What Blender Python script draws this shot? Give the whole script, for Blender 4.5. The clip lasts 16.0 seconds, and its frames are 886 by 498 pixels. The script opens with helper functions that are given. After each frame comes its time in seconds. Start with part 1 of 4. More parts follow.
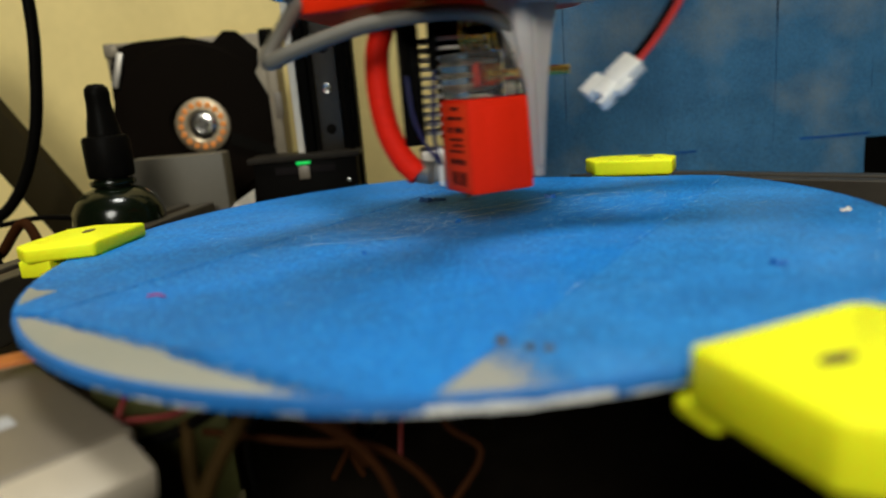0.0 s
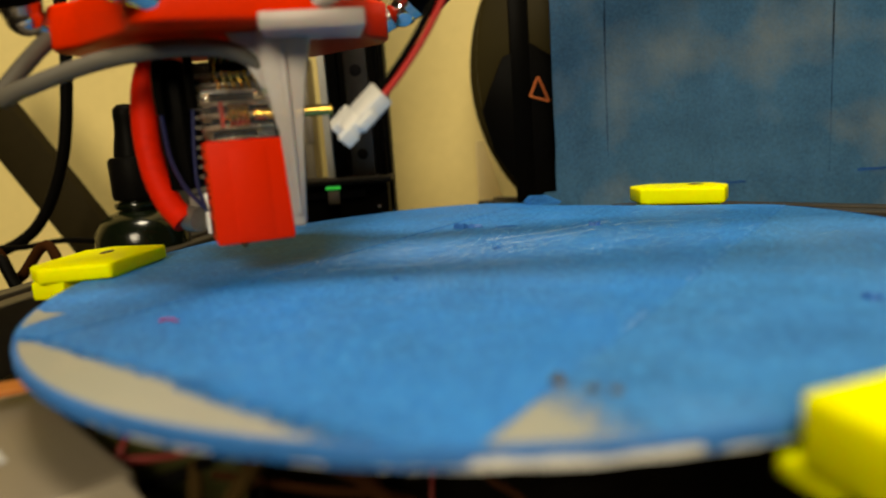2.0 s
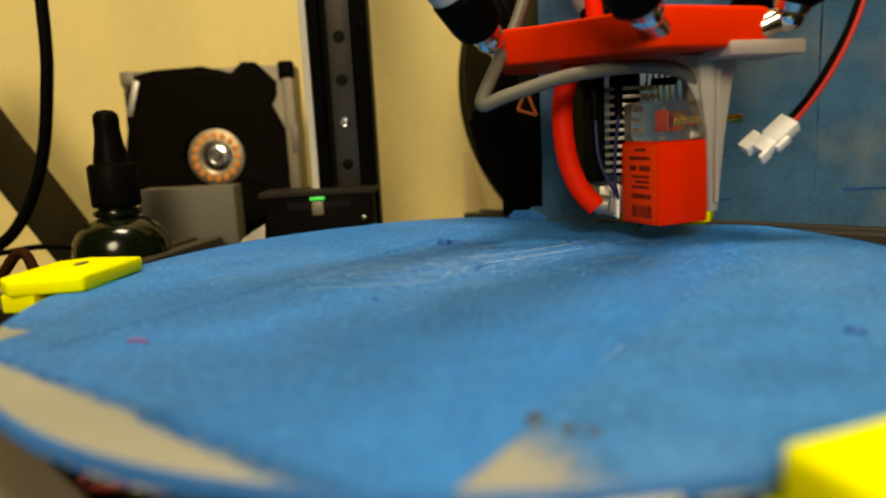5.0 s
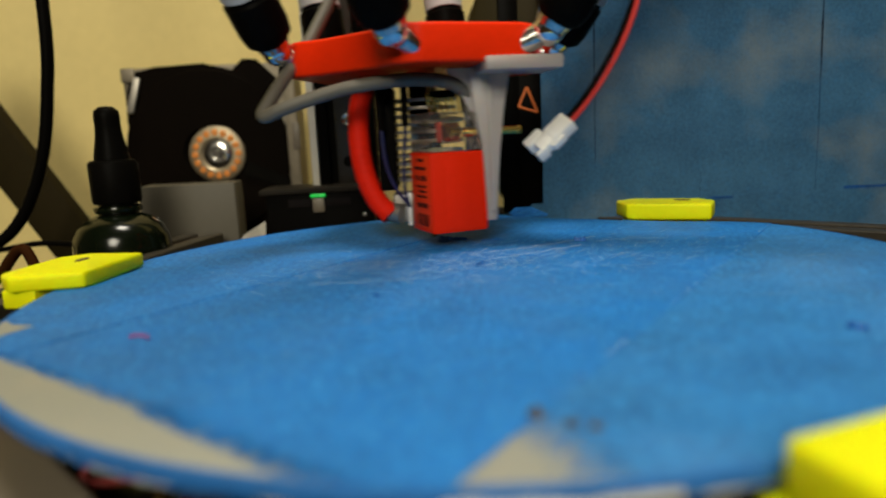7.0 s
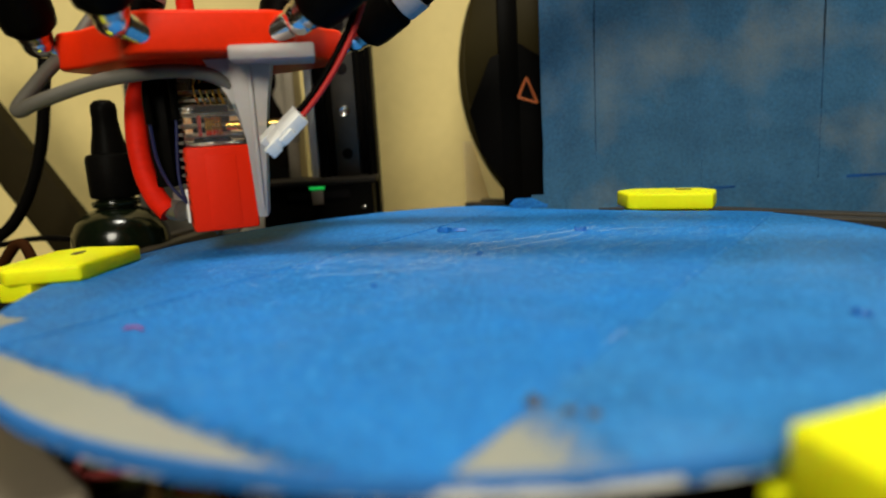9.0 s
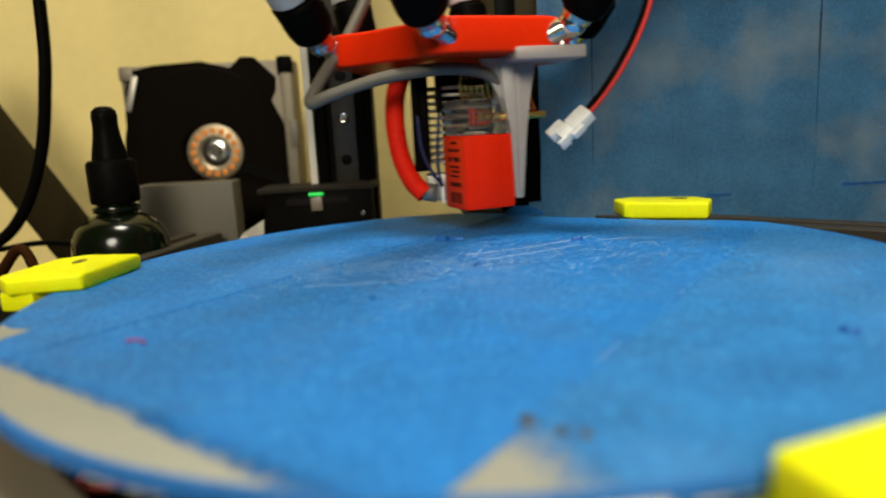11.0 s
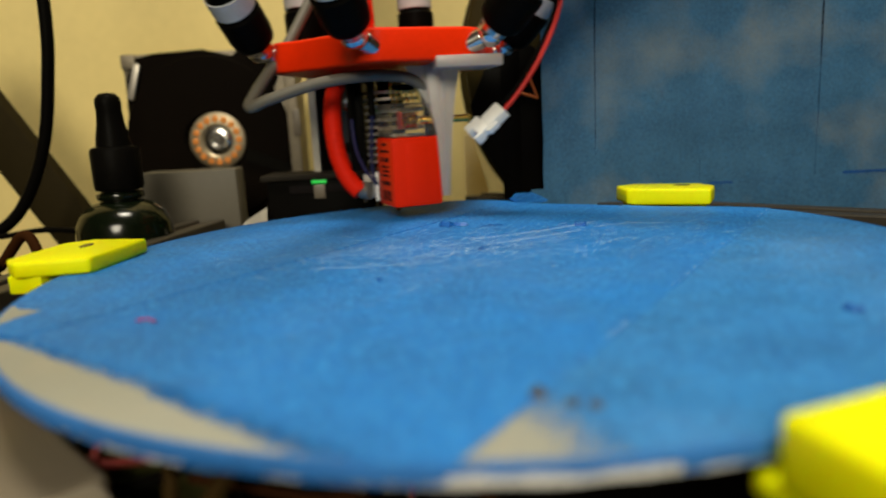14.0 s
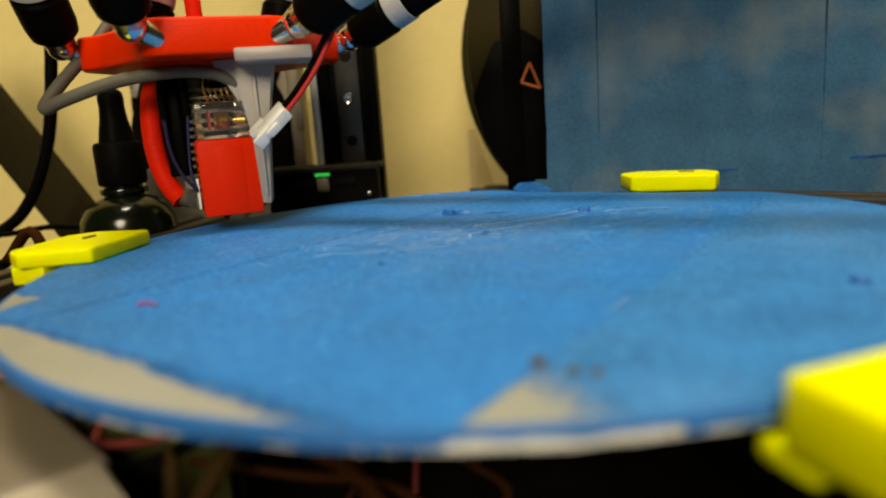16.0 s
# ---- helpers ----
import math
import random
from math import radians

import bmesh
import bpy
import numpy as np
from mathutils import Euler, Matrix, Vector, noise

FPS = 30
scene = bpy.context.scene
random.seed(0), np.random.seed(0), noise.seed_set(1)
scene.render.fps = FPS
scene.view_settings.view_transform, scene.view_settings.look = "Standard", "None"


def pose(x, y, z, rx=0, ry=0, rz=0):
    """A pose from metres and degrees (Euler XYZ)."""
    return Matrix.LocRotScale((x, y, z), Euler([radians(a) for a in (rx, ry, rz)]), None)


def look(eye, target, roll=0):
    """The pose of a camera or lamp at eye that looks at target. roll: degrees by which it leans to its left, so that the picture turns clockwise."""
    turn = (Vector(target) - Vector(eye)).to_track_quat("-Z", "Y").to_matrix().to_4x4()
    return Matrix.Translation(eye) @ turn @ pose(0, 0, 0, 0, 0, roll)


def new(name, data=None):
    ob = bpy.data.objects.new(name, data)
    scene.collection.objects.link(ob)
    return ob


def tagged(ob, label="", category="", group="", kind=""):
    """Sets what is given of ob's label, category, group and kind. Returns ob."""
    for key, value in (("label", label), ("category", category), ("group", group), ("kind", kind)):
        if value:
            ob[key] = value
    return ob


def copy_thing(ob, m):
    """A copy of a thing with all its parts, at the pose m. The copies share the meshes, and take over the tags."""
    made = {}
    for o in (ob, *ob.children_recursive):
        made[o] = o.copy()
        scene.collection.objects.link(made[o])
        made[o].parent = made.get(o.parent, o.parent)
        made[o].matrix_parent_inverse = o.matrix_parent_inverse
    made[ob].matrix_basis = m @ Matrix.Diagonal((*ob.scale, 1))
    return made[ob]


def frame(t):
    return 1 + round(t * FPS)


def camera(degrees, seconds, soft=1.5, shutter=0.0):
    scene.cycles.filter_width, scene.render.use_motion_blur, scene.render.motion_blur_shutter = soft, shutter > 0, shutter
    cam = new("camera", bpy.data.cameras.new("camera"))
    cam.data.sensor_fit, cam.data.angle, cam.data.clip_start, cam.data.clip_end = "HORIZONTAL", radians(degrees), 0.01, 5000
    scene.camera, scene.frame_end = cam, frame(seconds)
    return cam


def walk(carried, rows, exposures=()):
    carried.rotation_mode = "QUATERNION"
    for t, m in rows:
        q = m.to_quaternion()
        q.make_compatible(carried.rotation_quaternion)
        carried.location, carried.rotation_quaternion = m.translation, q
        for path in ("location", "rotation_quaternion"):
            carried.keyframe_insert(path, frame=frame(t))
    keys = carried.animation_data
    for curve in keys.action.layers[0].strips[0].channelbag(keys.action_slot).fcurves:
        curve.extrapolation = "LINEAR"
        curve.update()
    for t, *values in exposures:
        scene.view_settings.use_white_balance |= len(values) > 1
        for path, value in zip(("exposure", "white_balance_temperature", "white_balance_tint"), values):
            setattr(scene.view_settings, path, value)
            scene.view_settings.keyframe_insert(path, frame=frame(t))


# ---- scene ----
cam = camera(66.3, 16.0, soft=1.9, shutter=0.9)
cam.data.dof.use_dof = True
cam.data.dof.focus_distance = 0.235
cam.data.dof.aperture_fstop = 8.0

# seconds, eye, pitch, lean, yaw
PATH = [
    (0.0, (-0.0130, -0.1991, 0.0405), -13.42, -4.68, -2.18),
    (0.5, (-0.0138, -0.1923, 0.0378), -12.82, -4.30, -2.39),
    (1.0, (-0.0141, -0.1891, 0.0359), -11.75, -4.23, -1.91),
    (1.5, (-0.0151, -0.1863, 0.0368), -10.80, -3.79, -0.87),
    (2.0, (-0.0155, -0.1847, 0.0355), -10.35, -4.10, -0.08),
    (2.5, (-0.0155, -0.1840, 0.0354), -10.66, -4.49, 0.18),
    (3.0, (-0.0153, -0.1835, 0.0351), -10.99, -4.78, 0.13),
    (3.5, (-0.0150, -0.1820, 0.0364), -11.32, -4.51, 0.00),
    (4.0, (-0.0144, -0.1809, 0.0362), -11.04, -3.80, -0.13),
    (4.5, (-0.0140, -0.1810, 0.0374), -10.17, -2.98, -0.93),
    (4.7, (-0.0135, -0.1812, 0.0382), -9.95, -2.95, -1.10),
    (6.8, (-0.0136, -0.1806, 0.0388), -10.10, -2.88, -1.12),
    (7.0, (-0.0138, -0.1812, 0.0379), -10.11, -2.88, -1.10),
    (7.5, (-0.0130, -0.1824, 0.0388), -10.29, -2.82, -1.13),
    (8.0, (-0.0129, -0.1815, 0.0379), -10.38, -3.10, -1.12),
    (8.5, (-0.0126, -0.1802, 0.0368), -10.45, -3.27, -0.91),
    (9.0, (-0.0128, -0.1797, 0.0364), -10.55, -3.32, -0.87),
    (9.2, (-0.0126, -0.1797, 0.0365), -10.58, -3.30, -0.85),
    (11.3, (-0.0123, -0.1816, 0.0404), -10.62, -3.02, -1.05),
    (11.5, (-0.0122, -0.1818, 0.0406), -10.64, -3.00, -1.08),
    (12.0, (-0.0120, -0.1830, 0.0390), -10.71, -3.24, -1.15),
    (12.5, (-0.0121, -0.1834, 0.0366), -10.93, -3.41, -1.20),
    (13.0, (-0.0122, -0.1824, 0.0360), -11.26, -3.34, -1.04),
    (13.5, (-0.0135, -0.1830, 0.0374), -11.32, -3.22, -0.97),
    (14.0, (-0.0144, -0.1829, 0.0378), -11.24, -3.02, -1.07),
    (14.5, (-0.0147, -0.1831, 0.0376), -11.12, -2.87, -1.00),
    (15.0, (-0.0154, -0.1826, 0.0362), -11.09, -2.94, -0.97),
    (15.5, (-0.0150, -0.1827, 0.0350), -11.27, -2.89, -0.64),
    (16.0, (-0.0134, -0.1828, 0.0334), -11.13, -3.88, -0.48),
]
# seconds, stops, kelvin, tint: the camera's own exposure and white balance drift
EXPOSURES = [
    (0.0, -0.44, 5800, 10), (1.0, -0.45, 6250, 10), (2.0, -0.38, 7600, 10), (2.5, -0.36, 8000, 10), (4.5, -0.28, 8600, 10), (5.6, -0.42, 7400, 10), (7.0, -0.58, 6400, 10),
    (8.0, -0.52, 6200, 10), (9.0, -0.34, 6200, 10), (11.5, -0.26, 6400, 10), (12.5, -0.36, 6500, 10), (13.5, -0.42, 6400, 10), (14.5, -0.42, 7000, 10), (16.0, -0.32, 7250, 10),
]


def gaze(eye, pitch, lean, yaw):
    p, w = radians(pitch), radians(yaw)
    way = Vector((-math.sin(w) * math.cos(p), math.cos(w) * math.cos(p), math.sin(p)))
    return look(eye, Vector(eye) + way, lean)


walk(cam, [(t, gaze(eye, p, l, w)) for t, eye, p, l, w in PATH], EXPOSURES)

# ---- light: warm ceiling lamp of the room, and an added front fill ----
world = bpy.data.worlds.new("world")
scene.world = world
world.use_nodes = True
world.node_tree.nodes["Background"].inputs[0].default_value = (1.0, 0.86, 0.66, 1)
world.node_tree.nodes["Background"].inputs[1].default_value = 0.012


def area_lamp(name, eye, target, size, deep, watts, colour):
    data = bpy.data.lights.new(name, "AREA")
    data.shape, data.size, data.size_y, data.energy, data.color = "ELLIPSE", size, deep, watts, colour
    ob = new(name, data)
    ob.matrix_world = look(eye, target)
    return ob


area_lamp("ceiling_lamp_light", (0.02, -0.15, 1.25), (0.02, 0.0, 0), 0.45, 0.28, 16.5, (1.0, 0.935, 0.77))
# added fill from behind the camera, brightens wall and panel
area_lamp("front_fill_light", (-0.12, -1.0, 0.55), (0.05, 0.1, 0), 0.45, 0.45, 13.5, (1.0, 0.92, 0.73))

# ---- materials ----
MATS = {}


def mat(name, colour, rough=0.5, metal=0.0, vary=0.12, grain=900.0, bump=0.0, bump_scale=None, coat=0.0,
        transmission=0.0, stain=0.0, stain_colour=(0.5, 0.5, 0.5), stain_scale=60.0, rough_vary=0.1, sub=0.0, emit=0.0, alpha=1.0):
    """A procedural surface: colour varied at two scales, roughness variation and fine relief."""
    if name in MATS:
        return MATS[name]
    m = bpy.data.materials.new(name)
    m.use_nodes = True
    nt = m.node_tree
    b = nt.nodes["Principled BSDF"]
    L = nt.links.new
    geo = nt.nodes.new("ShaderNodeTexCoord")
    n1 = nt.nodes.new("ShaderNodeTexNoise")
    n1.inputs["Scale"].default_value, n1.inputs["Detail"].default_value = grain, 5
    n2 = nt.nodes.new("ShaderNodeTexNoise")
    n2.inputs["Scale"].default_value, n2.inputs["Detail"].default_value = grain / 14, 3
    L(geo.outputs["Object"], n1.inputs["Vector"])
    L(geo.outputs["Object"], n2.inputs["Vector"])
    add = nt.nodes.new("ShaderNodeMath")
    add.operation = "ADD"
    L(n1.outputs["Fac"], add.inputs[0])
    L(n2.outputs["Fac"], add.inputs[1])
    ramp = nt.nodes.new("ShaderNodeMapRange")
    ramp.inputs["From Min"].default_value, ramp.inputs["From Max"].default_value = 0.6, 1.4
    ramp.inputs["To Min"].default_value, ramp.inputs["To Max"].default_value = 1 - vary, 1 + vary
    L(add.outputs[0], ramp.inputs["Value"])
    mul = nt.nodes.new("ShaderNodeVectorMath")
    mul.operation = "SCALE"
    mul.inputs[0].default_value = colour
    L(ramp.outputs[0], mul.inputs["Scale"])
    out = mul.outputs[0]
    if stain:
        n3 = nt.nodes.new("ShaderNodeTexNoise")
        n3.inputs["Scale"].default_value, n3.inputs["Detail"].default_value = stain_scale, 7
        L(geo.outputs["Object"], n3.inputs["Vector"])
        r3 = nt.nodes.new("ShaderNodeMapRange")
        r3.inputs["From Min"].default_value, r3.inputs["From Max"].default_value = 0.5, 0.75
        r3.inputs["To Min"].default_value, r3.inputs["To Max"].default_value = 0.0, stain
        L(n3.outputs["Fac"], r3.inputs["Value"])
        mix = nt.nodes.new("ShaderNodeMix")
        mix.data_type = "RGBA"
        L(r3.outputs[0], mix.inputs["Factor"])
        L(out, mix.inputs[6])
        mix.inputs[7].default_value = (*stain_colour, 1)
        out = mix.outputs[2]
    L(out, b.inputs["Base Color"])
    rr = nt.nodes.new("ShaderNodeMapRange")
    rr.inputs["To Min"].default_value, rr.inputs["To Max"].default_value = max(rough - rough_vary, 0.03), min(rough + rough_vary, 1)
    L(n2.outputs["Fac"], rr.inputs["Value"])
    L(rr.outputs[0], b.inputs["Roughness"])
    b.inputs["Metallic"].default_value = metal
    b.inputs["Coat Weight"].default_value = coat
    b.inputs["Transmission Weight"].default_value = transmission
    if sub:
        b.inputs["Subsurface Weight"].default_value = sub
        b.inputs["Subsurface Scale"].default_value = 0.004
    if emit:
        b.inputs["Emission Color"].default_value = (*colour, 1)
        b.inputs["Emission Strength"].default_value = emit
    if bump:
        nb = nt.nodes.new("ShaderNodeTexNoise")
        nb.inputs["Scale"].default_value, nb.inputs["Detail"].default_value = bump_scale or grain, 4
        L(geo.outputs["Object"], nb.inputs["Vector"])
        bp = nt.nodes.new("ShaderNodeBump")
        bp.inputs["Strength"].default_value, bp.inputs["Distance"].default_value = bump, 0.0003
        L(nb.outputs["Fac"], bp.inputs["Height"])
        L(bp.outputs[0], b.inputs["Normal"])
    if colour[0] > 0.6 and colour[2] < 0.02:
        b.inputs["Specular IOR Level"].default_value = 0.08
    if max(colour) < 0.03:
        b.inputs["Specular IOR Level"].default_value = 0.02 if rough > 0.2 else 0.4
    MATS[name] = m
    return m


def tape_mat(name, colour, scratch, scuff_sheen, worn=(0.08, 0.30, 0.60), wide=38):
    """Crepe masking tape: fine wrinkles across, pale scratches, scuffs, grease and painted sheen."""
    m = mat(name, colour, 0.62, 0, 0.34, 760, 0.0, stain=scuff_sheen, stain_colour=worn, stain_scale=wide)
    nt = m.node_tree
    b = nt.nodes["Principled BSDF"]
    L = nt.links.new
    geo = nt.nodes.new("ShaderNodeTexCoord")
    src = b.inputs["Base Color"].links[0].from_socket
    for k, (turn, lo, hi, amount) in enumerate(((20, 0.66, 0.71, scratch), (-35, 0.67, 0.72, scratch * 0.8), (75, 0.68, 0.73, scratch * 0.6))):
        mp = nt.nodes.new("ShaderNodeMapping")
        mp.inputs["Rotation"].default_value = (0, 0, radians(turn))
        mp.inputs["Scale"].default_value = (14, 900, 14)
        mp.inputs["Location"].default_value = (k * 3.1, k * 1.7, 0)
        n = nt.nodes.new("ShaderNodeTexNoise")
        n.inputs["Scale"].default_value, n.inputs["Detail"].default_value = 1.6, 3
        L(geo.outputs["Object"], mp.inputs["Vector"])
        L(mp.outputs[0], n.inputs["Vector"])
        area = nt.nodes.new("ShaderNodeTexNoise")
        area.inputs["Scale"].default_value = 22
        L(geo.outputs["Object"], area.inputs["Vector"])
        r = nt.nodes.new("ShaderNodeMapRange")
        r.inputs["From Min"].default_value, r.inputs["From Max"].default_value = lo, hi
        r.inputs["To Max"].default_value = amount
        L(n.outputs["Fac"], r.inputs["Value"])
        ra = nt.nodes.new("ShaderNodeMapRange")
        ra.inputs["From Min"].default_value, ra.inputs["From Max"].default_value = 0.45, 0.62
        L(area.outputs["Fac"], ra.inputs["Value"])
        mm = nt.nodes.new("ShaderNodeMath")
        mm.operation = "MULTIPLY"
        L(r.outputs[0], mm.inputs[0])
        L(ra.outputs[0], mm.inputs[1])
        mix = nt.nodes.new("ShaderNodeMix")
        mix.data_type = "RGBA"
        L(mm.outputs[0], mix.inputs["Factor"])
        L(src, mix.inputs[6])
        mix.inputs[7].default_value = (0.24, 0.44, 0.68, 1)
        src = mix.outputs[2]
    for scale, lo, hi, amount, tint in ((170, 0.52, 0.70, 0.25, (0.020, 0.25, 0.70, 1)), (420, 0.53, 0.66, 0.60, (0.035, 0.29, 0.74, 1)), (900, 0.55, 0.66, 0.75, (0.06, 0.34, 0.78, 1)), (620, 0.56, 0.68, 0.6, (0.008, 0.10, 0.38, 1)), (30, 0.50, 0.72, 0.25, (0.012, 0.12, 0.42, 1))):
        n = nt.nodes.new("ShaderNodeTexNoise")
        n.inputs["Scale"].default_value, n.inputs["Detail"].default_value = scale, 5
        L(geo.outputs["Object"], n.inputs["Vector"])
        r = nt.nodes.new("ShaderNodeMapRange")
        r.inputs["From Min"].default_value, r.inputs["From Max"].default_value, r.inputs["To Max"].default_value = lo, hi, amount * (1.0 if scratch > 0.5 else 0.2)
        L(n.outputs["Fac"], r.inputs["Value"])
        mix = nt.nodes.new("ShaderNodeMix")
        mix.data_type = "RGBA"
        L(r.outputs[0], mix.inputs["Factor"])
        L(src, mix.inputs[6])
        mix.inputs[7].default_value = tint
        src = mix.outputs[2]
    L(src, b.inputs["Base Color"])
    # crepe relief
    mp = nt.nodes.new("ShaderNodeMapping")
    mp.inputs["Rotation"].default_value = (0, 0, radians(-35))
    mp.inputs["Scale"].default_value = (500, 1500, 500)
    nb = nt.nodes.new("ShaderNodeTexNoise")
    nb.inputs["Scale"].default_value, nb.inputs["Detail"].default_value = 1.0, 5
    L(geo.outputs["Object"], mp.inputs["Vector"])
    L(mp.outputs[0], nb.inputs["Vector"])
    bp = nt.nodes.new("ShaderNodeBump")
    bp.inputs["Strength"].default_value, bp.inputs["Distance"].default_value = 0.9, 0.0003
    L(nb.outputs["Fac"], bp.inputs["Height"])
    L(bp.outputs[0], b.inputs["Normal"])
    b.inputs["Specular IOR Level"].default_value = 0.3
    return m


# broad greyish tone on the bed tape also paints its grazing sheen
TAPE = tape_mat("blue_tape_bed", (0.007, 0.160, 0.545), 0.85, 0.30, (0.11, 0.27, 0.58), 17)
TAPE_DULL = tape_mat("dull_blue_tape_bed", (0.018, 0.165, 0.480), 0.7, 0.35, (0.15, 0.31, 0.56), 17)
TAPE_WALL = tape_mat("blue_tape_panel", (0.075, 0.225, 0.42), 0.12, 0.8, (0.34, 0.41, 0.44), 22)
TAPE_EDGE = mat("blue_tape_edge", (0.012, 0.130, 0.420), 0.6, 0, 0.25, 500, 0.6, 900)
GLASS_WHITE = mat("frosted_white_glass", (0.31, 0.325, 0.30), 0.35, 0, 0.06, 300, 0.0, stain=0.35, stain_colour=(0.45, 0.40, 0.32), stain_scale=90)
# near white stands for light caught along the plate's rim
GLASS_EDGE = mat("lit_glass_edge", (0.80, 0.80, 0.76), 0.22, 0, 0.2, 600, 0.8, 1200)
YELLOW = mat("yellow_print_plastic", (0.84, 0.86, 0.004), 0.42, 0, 0.05, 500, 0.25, 900, sub=0.15)
RED = mat("red_print_plastic", (0.78, 0.026, 0.002), 0.38, 0, 0.08, 600, 0.35, 1500)
SENSOR_RED = mat("sensor_orange_red_plastic", (0.74, 0.020, 0.002), 0.5, 0, 0.05, 700, 0.12, 2500)
LABEL_RED = mat("sensor_label_face", (0.74, 0.040, 0.006), 0.5, 0, 0.05, 700)
INK = mat("black_ink", (0.012, 0.010, 0.010), 0.6)
CLEAR = mat("cloudy_clear_plastic", (0.90, 0.86, 0.80), 0.07, 0, 0.06, 500, transmission=0.97, rough_vary=0.03)
CLEAR.node_tree.nodes["Principled BSDF"].inputs["IOR"].default_value = 1.2
MILKY = mat("milky_white_plastic", (0.64, 0.58, 0.54), 0.4, 0, 0.06, 400, 0.3, 900, transmission=0.5, sub=0.1)
BRASS = mat("brass", (0.72, 0.46, 0.10), 0.28, 1.0, 0.12, 800)
STEEL = mat("bright_steel", (0.62, 0.60, 0.56), 0.22, 1.0, 0.1, 800)
CHROME = mat("chrome_ball", (0.78, 0.78, 0.80), 0.06, 1.0, 0.03, 300, rough_vary=0.02)
ALU = mat("milled_aluminium", (0.56, 0.52, 0.44), 0.45, 0.7, 0.12, 500, 0.3, 1500)
BLACK = mat("black_plastic", (0.0028, 0.0025, 0.002), 0.45, 0, 0.3, 400, 0.25, 1200)
BLACK_METAL = mat("black_anodised_metal", (0.0045, 0.004, 0.003), 0.5, 0.0, 0.3, 500, 0.1, 1500)
CARBON = mat("black_rod_tube", (0.0028, 0.0025, 0.002), 0.35, 0, 0.3, 500)
GREY_CABLE = mat("grey_cable_sheath", (0.105, 0.095, 0.075), 0.6, 0, 0.08, 500)
RED_TUBE = mat("red_silicone_tube", (0.66, 0.014, 0.003), 0.6, 0, 0.15, 500, 0.2, 900)
WIRE_RED = mat("red_wire_sheath", (0.50, 0.012, 0.006), 0.6, 0, 0.1, 500)
WIRE_BLACK = mat("black_wire_sheath", (0.0028, 0.0025, 0.002), 0.45, 0, 0.1, 500)
WIRE_BLUE = mat("dark_blue_wire_sheath", (0.005, 0.009, 0.06), 0.45, 0, 0.1, 500)
# brown, tan and dark red sheaths carry the shade under the bed
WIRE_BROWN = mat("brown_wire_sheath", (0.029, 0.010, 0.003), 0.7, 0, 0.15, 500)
WIRE_TAN = mat("shaded_tan_wire_sheath", (0.029, 0.017, 0.005), 0.7, 0, 0.15, 500)
WIRE_SHADED_RED = mat("shaded_red_wire_sheath", (0.14, 0.006, 0.003), 0.7, 0, 0.15, 500)
ORANGE = mat("orange_ribbon", (0.40, 0.12, 0.015), 0.55, 0, 0.15, 500)
WHITE_PLASTIC = mat("white_nylon", (0.78, 0.77, 0.73), 0.42, 0, 0.05, 500, 0.1, 1200)
WHITE_PAINT = mat("white_band_paint", (0.46, 0.46, 0.47), 0.6, 0, 0.12, 500)
DIM_ROOM = mat("unseen_dark_room_wall", (0.13, 0.10, 0.06), 0.8, 0, 0.1, 60, 0.2, 400)
CREAM = mat("cream_painted_wall", (0.79, 0.63, 0.245), 0.75, 0, 0.05, 160, 0.25, 700, stain=0.12, stain_colour=(0.50, 0.42, 0.28), stain_scale=5)
GREY_BEAM = mat("grey_painted_beam", (0.020, 0.015, 0.006), 0.6, 0, 0.12, 200, 0.2, 700)
TABLE = mat("dark_table_top", (0.006, 0.0045, 0.003), 0.7, 0, 0.4, 120, 0.3, 600, stain=0.5, stain_colour=(0.012, 0.010, 0.008), stain_scale=30)
BROWN = mat("brown_reflection_and_slot", (0.075, 0.048, 0.024), 0.6, 0, 0.25, 300)
# black in place of the dark surroundings that the mirror platter reflects
PLATTER = mat("black_reflection_and_recess", (0.0045, 0.003, 0.0018), 0.45, 0.0, 0.1, 100)
COPPER = mat("orange_copper_dots", (0.72, 0.26, 0.05), 0.4, 0.3, 0.2, 800)
SLAB = mat("grey_slab_plastic", (0.078, 0.068, 0.046), 0.6, 0, 0.07, 300, 0.2, 800)
BOTTLE = mat("black_bottle_glass", (0.003, 0.005, 0.002), 0.17, 0, 0.2, 200, coat=0.0, rough_vary=0.04)
RUBBER = mat("black_rubber", (0.0028, 0.0025, 0.002), 0.40, 0, 0.2, 600, 0.2, 1200)
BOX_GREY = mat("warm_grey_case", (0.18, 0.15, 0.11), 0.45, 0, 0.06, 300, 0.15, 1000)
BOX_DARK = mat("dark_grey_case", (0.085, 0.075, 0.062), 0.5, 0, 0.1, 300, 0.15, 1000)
OLIVE = mat("olive_green_card", (0.10, 0.10, 0.025), 0.6, 0, 0.2, 200)
FLANGE = mat("smoky_olive_flange", (0.029, 0.022, 0.007), 0.35, 0, 0.15, 60)
SPOOL_BLACK = mat("black_filament", (0.0028, 0.0025, 0.002), 0.4, 0, 0.2, 300)
ORANGE_MARK = mat("orange_mark", (0.62, 0.15, 0.03), 0.5, 0, 0.1, 400)
GREEN_LED = mat("green_indicator", (0.02, 0.62, 0.08), 0.4, emit=0.5)
FLAKE = mat("dark_blue_flake", (0.003, 0.105, 0.42), 0.5, 0, 0.3, 800)
PINK = mat("magenta_strand", (0.32, 0.02, 0.17), 0.5, 0, 0.1, 800)
PALE = mat("pale_scratch_and_highlight", (0.60, 0.74, 0.84), 0.6, 0, 0.1, 800)
